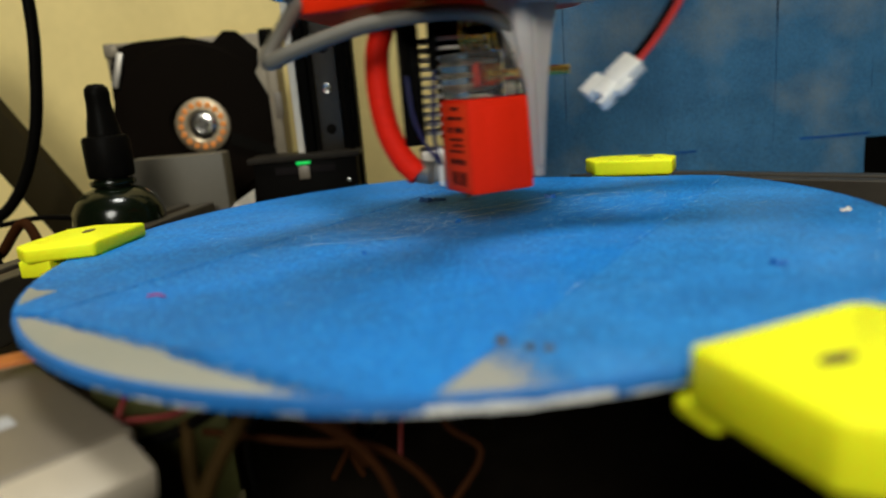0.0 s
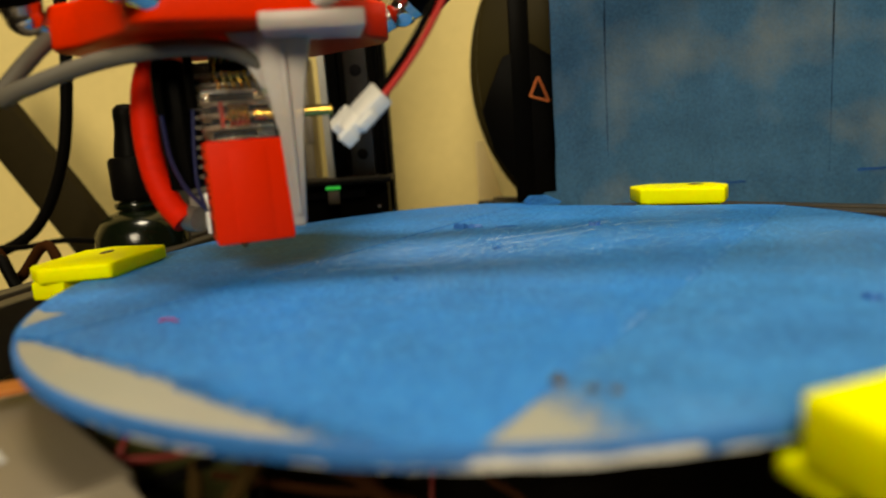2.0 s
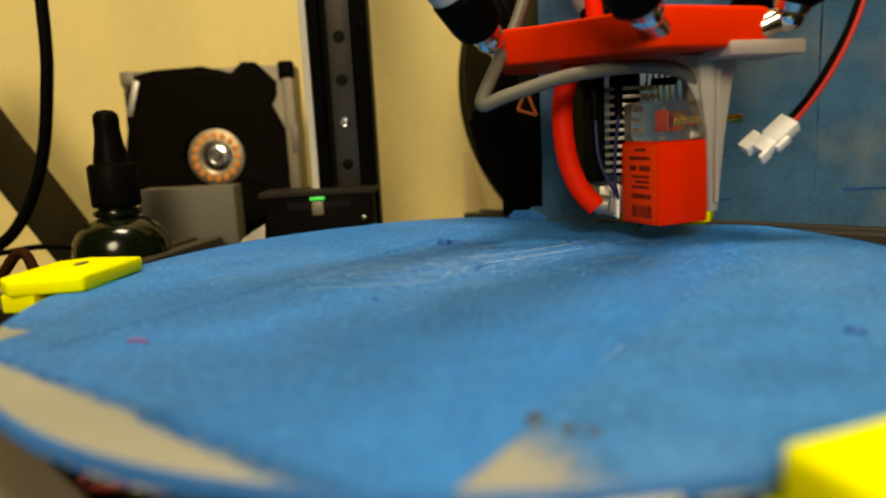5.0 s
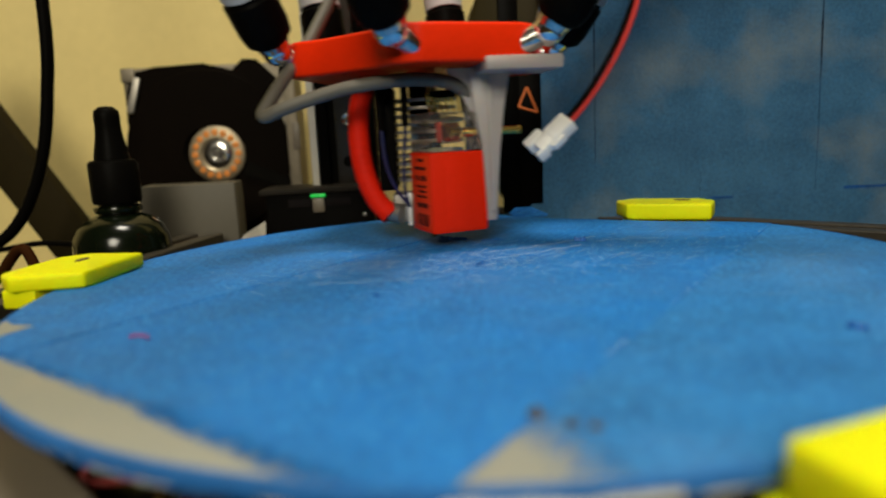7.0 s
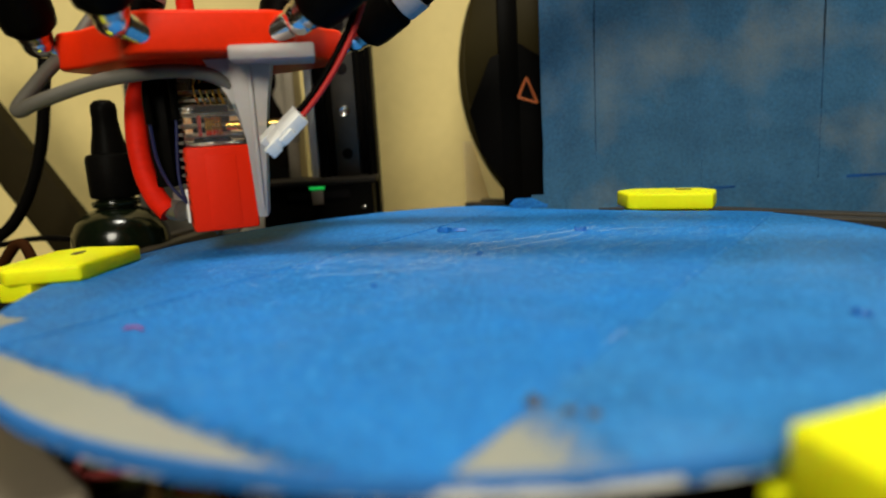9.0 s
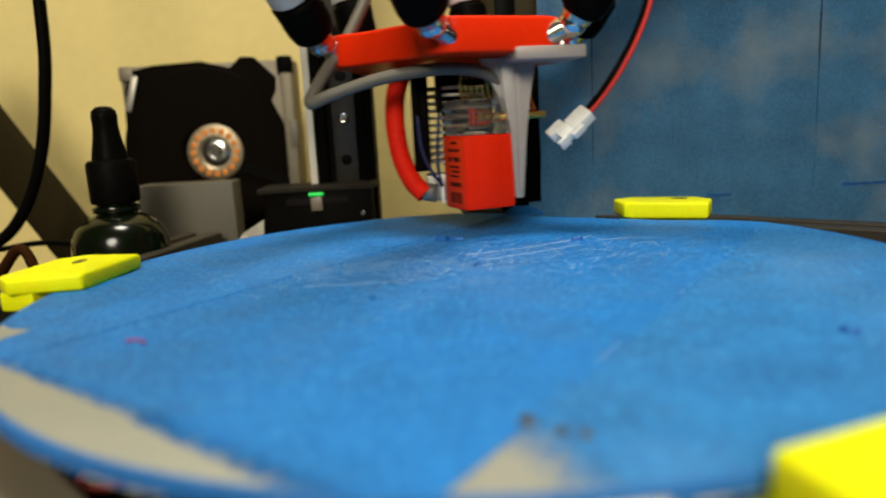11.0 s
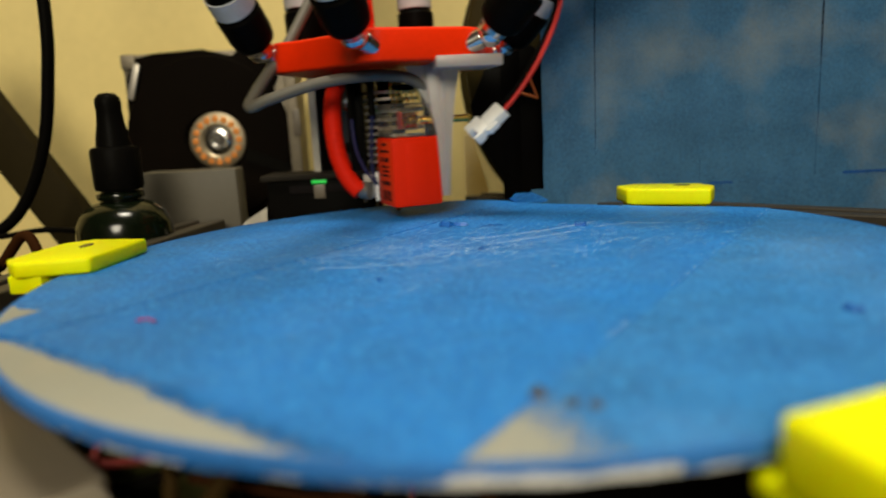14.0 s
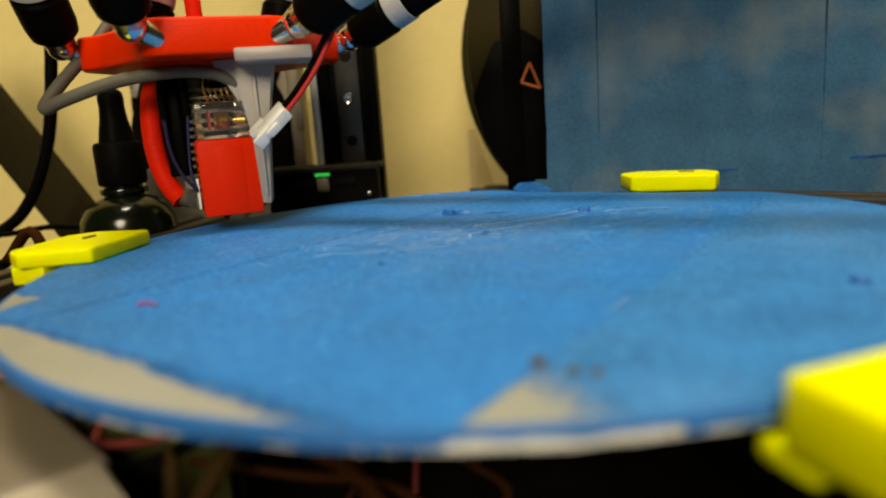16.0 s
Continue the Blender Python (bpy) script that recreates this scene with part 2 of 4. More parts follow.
PAPER = mat("white_card", (0.70, 0.66, 0.56), 0.7, 0, 0.05, 200)

# ---- mesh builders; all lengths in millimetres ----


def thing(name, x, y, z, label, category, group="", rz=0.0):
    ob = new(name)
    ob.empty_display_size = 0.01
    ob.matrix_world = pose(x * 0.001, y * 0.001, z * 0.001, 0, 0, rz)
    return tagged(ob, label, category, group)


def link(name, bm, material, parent=None, label="", smooth=False):
    me = bpy.data.meshes.new(name)
    bmesh.ops.scale(bm, vec=(0.001,) * 3, verts=bm.verts)
    bmesh.ops.recalc_face_normals(bm, faces=bm.faces)
    bm.to_mesh(me)
    bm.free()
    me.materials.append(material)
    if smooth:
        for p in me.polygons:
            p.use_smooth = True
        me.set_sharp_from_angle(angle=radians(38))
    ob = new(name, me)
    if parent:
        ob.parent = parent
    if label:
        ob["label"] = label
    return ob


def part(name, bm, material, parent, label="", smooth=True):
    return link(name, bm, material, parent, label, smooth)


def block(x0, x1, y0, y1, z0, z1, bevel=0.0, m=None, bm=None, seg=2):
    bm = bm or bmesh.new()
    vs = bmesh.ops.create_cube(bm, size=1)["verts"]
    bmesh.ops.scale(bm, vec=(x1 - x0, y1 - y0, z1 - z0), verts=vs)
    bmesh.ops.translate(bm, vec=((x0 + x1) / 2, (y0 + y1) / 2, (z0 + z1) / 2), verts=vs)
    if bevel:
        es = list({e for v in vs for e in v.link_edges})
        vs = list({v for v in bmesh.ops.bevel(bm, geom=es, offset=bevel, segments=seg, profile=0.5, affect="EDGES")["verts"]} | {v for v in vs if v.is_valid})
    if m is not None:
        bmesh.ops.transform(bm, matrix=m, verts=[v for v in vs if v.is_valid])
    return bm


def prism(points, z0, z1, bevel=0.0, bm=None):
    bm = bm or bmesh.new()
    lo = [bm.verts.new((x, y, z0)) for x, y in points]
    hi = [bm.verts.new((x, y, z1)) for x, y in points]
    bm.faces.new(lo[::-1])
    bm.faces.new(hi)
    n = len(points)
    for i in range(n):
        bm.faces.new((lo[i], lo[(i + 1) % n], hi[(i + 1) % n], hi[i]))
    if bevel:
        bmesh.ops.bevel(bm, geom=list(bm.edges), offset=bevel, segments=2, profile=0.5, affect="EDGES")
    return bm


def lathe(profile, steps=32, m=None, bm=None):
    """Turns (radius, height) pairs about z; closed where the radius is 0."""
    bm = bm or bmesh.new()
    rings, made = [], []
    for r, z in profile:
        if r <= 1e-6:
            ring = [bm.verts.new((0, 0, z))]
        else:
            ring = [bm.verts.new((r * math.cos(2 * math.pi * k / steps), r * math.sin(2 * math.pi * k / steps), z)) for k in range(steps)]
        rings.append(ring)
        made += ring
    for a, b in zip(rings, rings[1:]):
        for k in range(steps):
            j = (k + 1) % steps
            if len(a) == 1 and len(b) == 1:
                continue
            if len(a) == 1:
                bm.faces.new((a[0], b[k], b[j]))
            elif len(b) == 1:
                bm.faces.new((a[k], a[j], b[0]))
            else:
                bm.faces.new((a[k], a[j], b[j], b[k]))
    if m is not None:
        bmesh.ops.transform(bm, matrix=m, verts=made)
    return bm


def along(a, b):
    """Puts the z axis from point a towards point b."""
    a, b = Vector(a), Vector(b)
    return Matrix.Translation(a) @ (b - a).to_track_quat("Z", "Y").to_matrix().to_4x4()


def rod(a, b, r, steps=20, bm=None, r2=None):
    n = (Vector(b) - Vector(a)).length
    r2 = r if r2 is None else r2
    return lathe([(0, 0), (r, 0), (r2, n), (0, n)], steps, along(a, b), bm)


def smooth_line(points, per=8):
    """A smooth line through the points."""
    ps = [Vector(p) for p in points]
    ps = [ps[0] * 2 - ps[1]] + ps + [ps[-1] * 2 - ps[-2]]
    out = []
    for i in range(1, len(ps) - 2):
        a, b, c, d = ps[i - 1:i + 3]
        for k in range(per):
            t = k / per
            out.append(0.5 * (2 * b + (c - a) * t + (2 * a - 5 * b + 4 * c - d) * t * t + (3 * b - a - 3 * c + d) * t ** 3))
    out.append(ps[-2])
    return out


def tube(points, r, sides=10, per=8, bm=None, flat=1.0):
    bm = bm or bmesh.new()
    line = smooth_line(points, per)
    rings = []
    ref = Vector((0.13, 0.31, 0.94)).normalized()
    for i, p in enumerate(line):
        d = (line[min(i + 1, len(line) - 1)] - line[max(i - 1, 0)]).normalized()
        u = (ref - d * ref.dot(d)).normalized()
        ref = u
        v = d.cross(u)
        rings.append([bm.verts.new(p + u * (r * math.cos(2 * math.pi * k / sides)) + v * (r * flat * math.sin(2 * math.pi * k / sides))) for k in range(sides)])
    for a, b in zip(rings, rings[1:]):
        for k in range(sides):
            j = (k + 1) % sides
            bm.faces.new((a[k], a[j], b[j], b[k]))
    bm.faces.new(rings[0][::-1])
    bm.faces.new(rings[-1])
    return bm


def setting(name, bm, material, label, category, smooth=False):
    return tagged(link(name, bm, material, None, "", smooth), label, category, "", "structure")


# ---- the room and the table ----
TABLE_Z = -58.0


def build_room():
    setting("floor", block(-1900, 1900, -1900, 1500, -800, -780), TABLE, "dark floor of the room", "floor")
    setting("table_top", block(-700, 700, -420, 290, TABLE_Z - 25, TABLE_Z, 2), TABLE, "dark table top under the printer", "table")
    setting("wall_north", block(-1900, 1900, 296, 340, -780, 1700), CREAM, "cream painted wall behind the printer", "wall")
    # unseen walls and ceiling, kept dark so little light bounces back
    setting("wall_south", block(-1900, 1900, -1960, -1900, -780, 1700), DIM_ROOM, "unseen brown wall behind the camera, dark to cut bounce", "wall")
    setting("wall_west", block(-1960, -1900, -1900, 296, -780, 1700), DIM_ROOM, "unseen brown side wall, dark to cut bounce", "wall")
    setting("wall_east", block(1900, 1960, -1900, 296, -780, 1700), DIM_ROOM, "unseen brown side wall, dark to cut bounce", "wall")
    setting("ceiling", block(-1960, 1960, -1960, 340, 1700, 1740), DIM_ROOM, "unseen brown ceiling, dark to cut bounce", "ceiling")


build_room()

# ---- the round bed ----
BED_R = 115.0
GLASS = 2.7


def bed_radius(az):
    """The bed's outline: round, with one flattened side at the back."""
    d = ((az - 56 + 180) % 360) - 180
    return BED_R - 20 * math.exp(-(d / 24) ** 4)


def bed_outline(scale=1.0, steps=144):
    return [(scale * bed_radius(a * 360 / steps) * math.cos(radians(a * 360 / steps)), scale * bed_radius(a * 360 / steps) * math.sin(radians(a * 360 / steps))) for a in range(steps)]


STRIP_AZ = 54.0
SN = Vector((math.sin(radians(STRIP_AZ)), -math.cos(radians(STRIP_AZ))))  # across the strips
SA = Vector((math.cos(radians(STRIP_AZ)), math.sin(radians(STRIP_AZ))))  # along them


def inside(p, grow=0.0):
    return p.length <= bed_radius(math.degrees(math.atan2(p.y, p.x))) + grow


def chord(n, way, limit):
    """How far from the strip's middle line the bed reaches along a strip."""
    a = 0.0
    p = SN * n
    if not inside(p, 0.4):
        return None
    while a < limit and inside(p + SA * (a + 0.5) * way, 0.4):
        a += 0.5
    return a * way


def tape_strip(n0, n1, cut0, cut1, lift, ragged, rng):
    """One strip of tape cut to the bed; its near end runs from cut0 to cut1, which may be ragged."""
    bm = bmesh.new()
    steps = max(6, int((n1 - n0) / 0.07))
    rows = []
    for i in range(steps + 1):
        n = n0 + (n1 - n0) * i / steps
        lo, hi = chord(n, -1, 200), chord(n, 1, 200)
        if lo is None:
            continue
        cut = cut0 + (cut1 - cut0) * i / steps + rng.uniform(-ragged, ragged)
        lo = max(lo, cut)
        if hi - lo < 1:
            continue
        rows.append([(SN * n + SA * (lo + (hi - lo) * k / 10)) for k in range(11)])
    top = [[bm.verts.new((p.x, p.y, lift)) for p in r] for r in rows]
    low = [[bm.verts.new((p.x, p.y, lift - 0.16)) for p in r] for r in rows]
    for a, b in zip(range(len(rows) - 1), range(1, len(rows))):
        for k in range(10):
            bm.faces.new((top[a][k], top[a][k + 1], top[b][k + 1], top[b][k]))
            bm.faces.new((low[a][k], low[b][k], low[b][k + 1], low[a][k + 1]))
        bm.faces.new((top[a][0], top[b][0], low[b][0], low[a][0]))
        bm.faces.new((top[a][10], low[a][10], low[b][10], top[b][10]))
    for g, s in ((0, 1), (-1, -1)):
        for k in range(10):
            f = (top[g][k], low[g][k], low[g][k + 1], top[g][k + 1])
            bm.faces.new(f if s > 0 else f[::-1])
    return bm


def rim_band(az0, az1, z0, z1, out, rag, rng, step=1.5):
    """A band round the bed's edge from one direction to another, with an uneven lower edge."""
    bm = bmesh.new()
    n = max(2, int((az1 - az0) / step))
    grid = []
    for i in range(n + 1):
        az = az0 + (az1 - az0) * i / n
        r = bed_radius(az)
        c, s = math.cos(radians(az)), math.sin(radians(az))
        low = z0 + rng.uniform(-rag, rag)
        grid.append([bm.verts.new((c * (r + o), s * (r + o), z)) for o, z in ((-0.6, z1), (out * 0.7, z1 - 0.15), (out, z1 - 0.7), (out, low), (-0.3, low))])
    for a, b in zip(grid, grid[1:]):
        for k in range(5):
            bm.faces.new((a[k], a[(k + 1) % 5], b[(k + 1) % 5], b[k]))
    bm.faces.new(grid[0])
    bm.faces.new(grid[-1][::-1])
    return bm


def build_bed():
    rng = random.Random(4)
    bed = thing("print_bed", 0, 0, 0, "round glass print bed covered with worn blue masking tape", "print bed")
    part("glass_plate", prism(bed_outline(), -GLASS, -0.22), GLASS_WHITE, bed, "frosted white glass plate")
    part("glass_edge", rim_band(0, 360, -GLASS + 0.1, -1.3, 0.35, 0.12, rng, 2), GLASS_EDGE, bed, "ground glass edge painted pale for the light it catches")
    for az0, az1, low in ((-78, 38, -2.5), (76, 176, -2.5), (176, 214, -2.3), (214, 263, -2.4), (263, 268, -1.2), (268, 272, -1.5), (272, 276, -1.2), (276, 282, -2.1)):
        part("edge_tape", rim_band(az0, az1, low, -0.02, 0.55, 0.25, rng, 0.8), TAPE_EDGE, bed, "blue tape folded over the edge")
    base = SN.dot(Vector((0.3, -94.7)))
    strips = [(-140, base - 150, -300, -300, 0.2), (base - 150, base - 100, -118, -101, 2.4), (base - 100, base - 50, -101, -102.5, 2.6),
              (base - 50, base, -102.5, -106, 3.2), (base, base + 50, -80, -112, 6.5), (base + 50, 130, -300, -300, 0.2)]
    for k, (n0, n1, c0, c1, rag) in enumerate(strips):
        if n1 - n0 > 2:
            part("tape_strip", tape_strip(n0 - (0.7 if k % 2 else 0), n1 + (0.7 if k % 2 else 0), c0, c1, 0.0 if k % 2 else -0.15, rag, rng), TAPE_DULL if k > 3 else TAPE, bed)
    # bare patch at the rim where the tape has torn away
    edge = [(bed_radius(a) - 0.4, radians(a)) for a in (204, 202, 200, 198, 196)]
    rim = [(r * math.cos(a), r * math.sin(a)) for r, a in edge]
    tip = [((r - d) * math.cos(a), (r - d) * math.sin(a)) for (r, a), d in zip(edge, (0.6, 3.5, 7.5, 2.5, 0.6))]
    bm = prism(tip + rim[::-1], -0.1, 0.08)
    part("bare_patch", bm, GLASS_WHITE, bed, "torn patch of pale glass", False)
    # tape flap at the back
    bm = bmesh.new()
    pts = [(22, 98, 0.05), (34, 93.5, 0.05), (36, 97.5, 0.5), (30, 102, 3.4), (23, 104, 3.2), (20, 101, 1.2)]
    bm.faces.new([bm.verts.new(p) for p in pts])
    bmesh.ops.solidify(bm, geom=list(bm.faces), thickness=0.18)
    part("tape_flap", bm, TAPE, bed, "loose end of blue tape")
    return bed


build_bed()


def flake(name, x, y, length, width, az, material, label, category, seed, lift=0.35):
    """A small torn scrap lying on the bed."""
    rng = random.Random(seed)
    ob = thing(name, x, y, 0.02, label, category, "", az)
    bm = bmesh.new()
    n = 9
    left, right, roof = [], [], []
    for i in range(n):
        s = (i / (n - 1) - 0.5) * length
        w = width * (0.25 + 0.75 * math.sin(math.pi * (i + 0.6) / n)) * rng.uniform(0.55, 1.1) / 2
        c = rng.uniform(-0.25, 0.25) * width
        left.append(bm.verts.new((s, c - w, 0)))
        right.append(bm.verts.new((s, c + w, 0)))
        roof.append(bm.verts.new((s, c + rng.uniform(-0.2, 0.2) * w, lift * rng.uniform(0.4, 1.4))))
    for i in range(n - 1):
        bm.faces.new((left[i], left[i + 1], roof[i + 1], roof[i]))
        bm.faces.new((roof[i], roof[i + 1], right[i + 1], right[i]))
        bm.faces.new((right[i], right[i + 1], left[i + 1], left[i]))
    bm.faces.new((left[0], roof[0], right[0]))
    bm.faces.new((left[-1], right[-1], roof[-1]))
    part("scrap", bm, material, ob, smooth=False)
    return ob


flake("plastic_scrap", -6, 47.6, 10, 4.6, -8, FLAKE, "dark blue torn tape scrap on the bed", "scrap", 1, 1.5)
flake("plastic_scrap", 7, 43.8, 7, 1.6, -4, FLAKE, "thin dark blue scrap on the bed", "scrap", 2)
flake("plastic_scrap", 34.4, 32.8, 4.0, 1.6, -40, FLAKE, "small dark blue scrap on the bed", "scrap", 3, 1.2)
flake("plastic_scrap", -0.1, 4.6, 4.2, 1.5, 60, FLAKE, "small dark scrap on the bed", "scrap", 4, 0.6)
flake("plastic_scrap", -27, -26.5, 1.5, 0.8, -50, FLAKE, "tiny dark scrap on the bed", "scrap", 5, 0.5)
flake("plastic_scrap", 59.8, -69.3, 3.4, 2.0, -35, FLAKE, "dark blue scrap lying on the tape", "scrap", 6, 1.0)
flake("plastic_scrap", -15, -22, 0.9, 0.6, 20, FLAKE, "tiny dark scrap on the bed", "scrap", 7, 0.3)
flake("plastic_scrap", 101.4, -27.5, 3.2, 1.5, 10, PAPER, "pale crumb on the bed", "scrap", 8, 0.9)
flake("plastic_scrap", -1.2, -97, 2.0, 3.2, 20, BOX_DARK, "grey crumb at the tape's end", "scrap", 9, 1.0)
flake("plastic_scrap", 3.0, -100.5, 1.6, 2.2, 30, BOX_DARK, "grey crumb at the tape's end", "scrap", 10, 0.7)
flake("plastic_scrap", 5.8, -102, 1.6, 2.0, 30, BOX_DARK, "grey crumb at the tape's end", "scrap", 11, 0.7)


def strand(name, points, r, material, label):
    ob = thing(name, *points[0], label, "strand")
    o = Vector(points[0])
    part("filament", tube([Vector(p) - o for p in points], r, 6, 5), material, ob)


strand("plastic_strand", [(-74.2, -50.2, 0.3), (-72, -50.4, 0.6), (-69.8, -51.6, 0.3)], 0.28, PINK, "magenta plastic strand on the blue tape")


def scratches():
    """Fine pale scratches left in the tape by the nozzle, and painted seam highlights."""
    rng = random.Random(12)
    bm = bmesh.new()

    def scratch(x, y, az, n, w, bend=0.0):
        a = radians(az)
        for i in range(n):
            x2, y2 = x + 2.2 * math.cos(a), y + 2.2 * math.sin(a)
            if not inside(Vector((x2, y2)), -3):
                return
            px, py = -math.sin(a) * w / 2, math.cos(a) * w / 2
            bm.faces.new([bm.verts.new(p) for p in ((x - px, y - py, 0.03), (x2 - px, y2 - py, 0.03), (x2 + px, y2 + py, 0.03), (x + px, y + py, 0.03))])
            x, y = x2, y2
            a += bend + rng.uniform(-0.05, 0.05)
    # faint pale slivers that paint the highlight on edges where the strips meet
    base = SN.dot(Vector((0.3, -94.7)))
    for n in (base - 50, base, base + 50):
        a = max(chord(n, -1, 200), -80)
        while a < chord(n, 1, 200) - 4:
            w = rng.uniform(0.04, 0.12)
            if rng.random() < 0.35:
                q = [SN * (n + o) + SA * (a + d) for o, d in ((-w / 2, 0), (w / 2, 0), (w / 2, 2.2), (-w / 2, 2.2))]
                bm.faces.new([bm.verts.new((p.x, p.y, 0.028)) for p in q])
            a += 2.2
    for k in range(520):
        scratch(rng.gauss(-10, 25), rng.gauss(6, 13), rng.choice((18, 18, 22, -30, 70)) + rng.gauss(0, 14), rng.choice((1, 1, 1, 2, 2, 3)), rng.uniform(0.04, 0.13), rng.gauss(0, 0.05))
    for k in range(200):
        scratch(rng.gauss(30, 26), rng.gauss(18, 12), rng.choice((20, 30, 50)) + rng.gauss(0, 12), rng.choice((1, 1, 1, 2, 2, 3)), rng.uniform(0.04, 0.13), rng.gauss(0, 0.05))
    scratch(-46, -9, -8, 14, 0.3, 0.0)
    scratch(-2, 20, 16, 22, 0.35, 0.01)
    scratch(2, 10, 24, 16, 0.35, 0.0)
    scratch(40, 30, 30, 10, 0.3, -0.12)
    ob = link("tape_scratches", bm, PALE)
    tagged(ob, "fine pale scratches scored into the blue tape, and painted seam highlights", "scratches", "", "stuff")


scratches()

# ---- yellow bed clips ----


def bed_clip(x, y, az, length, depth, z0, z1, label, solid=False):
    ob = thing("bed_clip", x, y, 0, label, "clip", "clips round the bed", az)
    h = length / 2
    # jaw over the bed and body outside it; local x points outwards
    shape = [(0, -h + 1), (depth - 7, -h), (depth, -h + 6), (depth, h - 6), (depth - 7, h), (0, h - 6), (0, h - 9)]
    bm = prism(shape, z0 if solid else 0.15, z1)
    bmesh.ops.bevel(bm, geom=list(bm.edges), offset=1.0, segments=3, profile=0.5, affect="EDGES")
    part("upper_jaw", bm, YELLOW, ob)
    if z0 < 0 and not solid:
        part("body", prism([(12, -h + 2), (depth - 3, -h + 2), (depth - 1, -h + 7), (depth - 1, h - 7), (depth - 3, h - 2), (12, h - 2)], z0, 0.6, 0.7), YELLOW, ob)
    if solid:
        part("lower_jaw", block(-4.5, 4, -h + 2.0, -h + 8.0, -7.2, z0 - 0.05, 1.0), YELLOW, ob)
    else:
        part("lower_jaw", block(-7, 12.4, -h + 0.3, -h + 8.5, -9.2, -4.8, 1.2), YELLOW, ob)
        part("web", block(12.6, 16, -h + 3, h - 3, -9, 0.1, 0.5), YELLOW, ob)
    slot = bmesh.new()
    lathe([(0, 0), (1.3, 0), (1.3, 0.25), (0, 0.25)], 20, Matrix.Translation((13, -h + 12, z1)) @ Matrix.Diagonal((1.0, 2.3, 1, 1)), slot)
    part("slot", slot, BROWN, ob, "dark oval screw slot")
    return ob


bed_clip(-105.5, 12, 171, 36, 25, -4.5, 4.6, "bright yellow printed clip gripping the bed edge")
bed_clip(73, 68, 66, 37, 20, 0.15, 6.0, "bright yellow printed clip at the bed's flattened side")
bed_clip(39, -111, -72, 39, 30, -4.0, 5.0, "bright yellow printed clip with an oval slot", True)

# ---- printer frame ----
TOWER_AZ = (108.1, 228.1, -11.9)


def frame_beam(az, r, z1, half):
    ob = thing("frame_beam", r * math.cos(radians(az)), r * math.sin(radians(az)), z1, "black slotted aluminium frame beam below the bed", "beam", "frame beams", az + 90)
    bm = bmesh.new()
    block(-half, half, -10, -3.4, -20, 0, 0.6, None, bm)
    block(-half, half, 3.4, 10, -20, 0, 0.6, None, bm)
    block(-half, half, -4, 4, -16, -6, 0, None, bm)
    # black lifted a little for the light falling on the beam
    part("profile", bm, mat("lit_black_profile", (0.031, 0.025, 0.016), 0.5, 0, 0.3, 300), ob, smooth=False)
    # added strip, its brown paints a line of reflected light
    part("reflection_strip", block(-half, half, -2.9, 2.9, -5, -1.5, 0.3), BROWN, ob, "brown strip that paints the light reflected along the beam")


for az_mid in (48.1, 168.1, -71.9):
    frame_beam(az_mid, 142 if az_mid < 0 else 150, -14 if az_mid < 0 else -6.5, 118)


def tower():
    x, y = -52, 152
    ob = thing("printer_tower", x, y, TABLE_Z, "black upright tower with a perforated linear rail", "tower")
    H0, H1 = 12 - TABLE_Z, 330
    part("profile", block(-14, 14.5, 4, 26, 0, H1, 0.6), BLACK_METAL, ob)
    part("side_strip", block(-16.6, -13.2, -3, 3, H0, H1, 0.4), PAPER, ob, "cream white edge strip")
    part("edge_profile", block(-12.8, -8, -1, 4, H0, H1, 0.4), BLACK, ob)
    part("edge_profile", block(9.6, 12.4, -2, 4, H0, H1, 0.4), BLACK, ob)
    part("rail", block(-4.4, 6.8, -1.5, 4, H0, H1, 0.5), mat("dark_steel_rail", (0.055, 0.048, 0.038), 0.4, 0.6, 0.2, 300), ob, "dark steel rail")
    for k in range(12):
        z = 24.3 - TABLE_Z + 19.85 * k
        m = Matrix.Translation((1.2, -1.7, z)) @ Matrix.Rotation(radians(90), 4, "X")
        if k in (1,):
            part("screw", lathe([(0, 0.9), (1.0, 0.9), (1.1, 0.4), (2.1, 0.7), (2.6, 0.2), (2.6, -1), (0, -1)], 16, m), STEEL, ob, "bright screw head")
        elif k == 0:
            part("screw", lathe([(0, 0.3), (1.6, 0.4), (2.6, 0.2), (2.6, -1), (0, -1)], 16, m), BLACK_METAL, ob)
        else:
            part("hole", lathe([(0, 0.15), (2.5, 0.15), (2.9, 0.0), (2.9, -1), (0, -1)], 18, m), INK, ob, "countersunk black hole")
    return ob


tower()


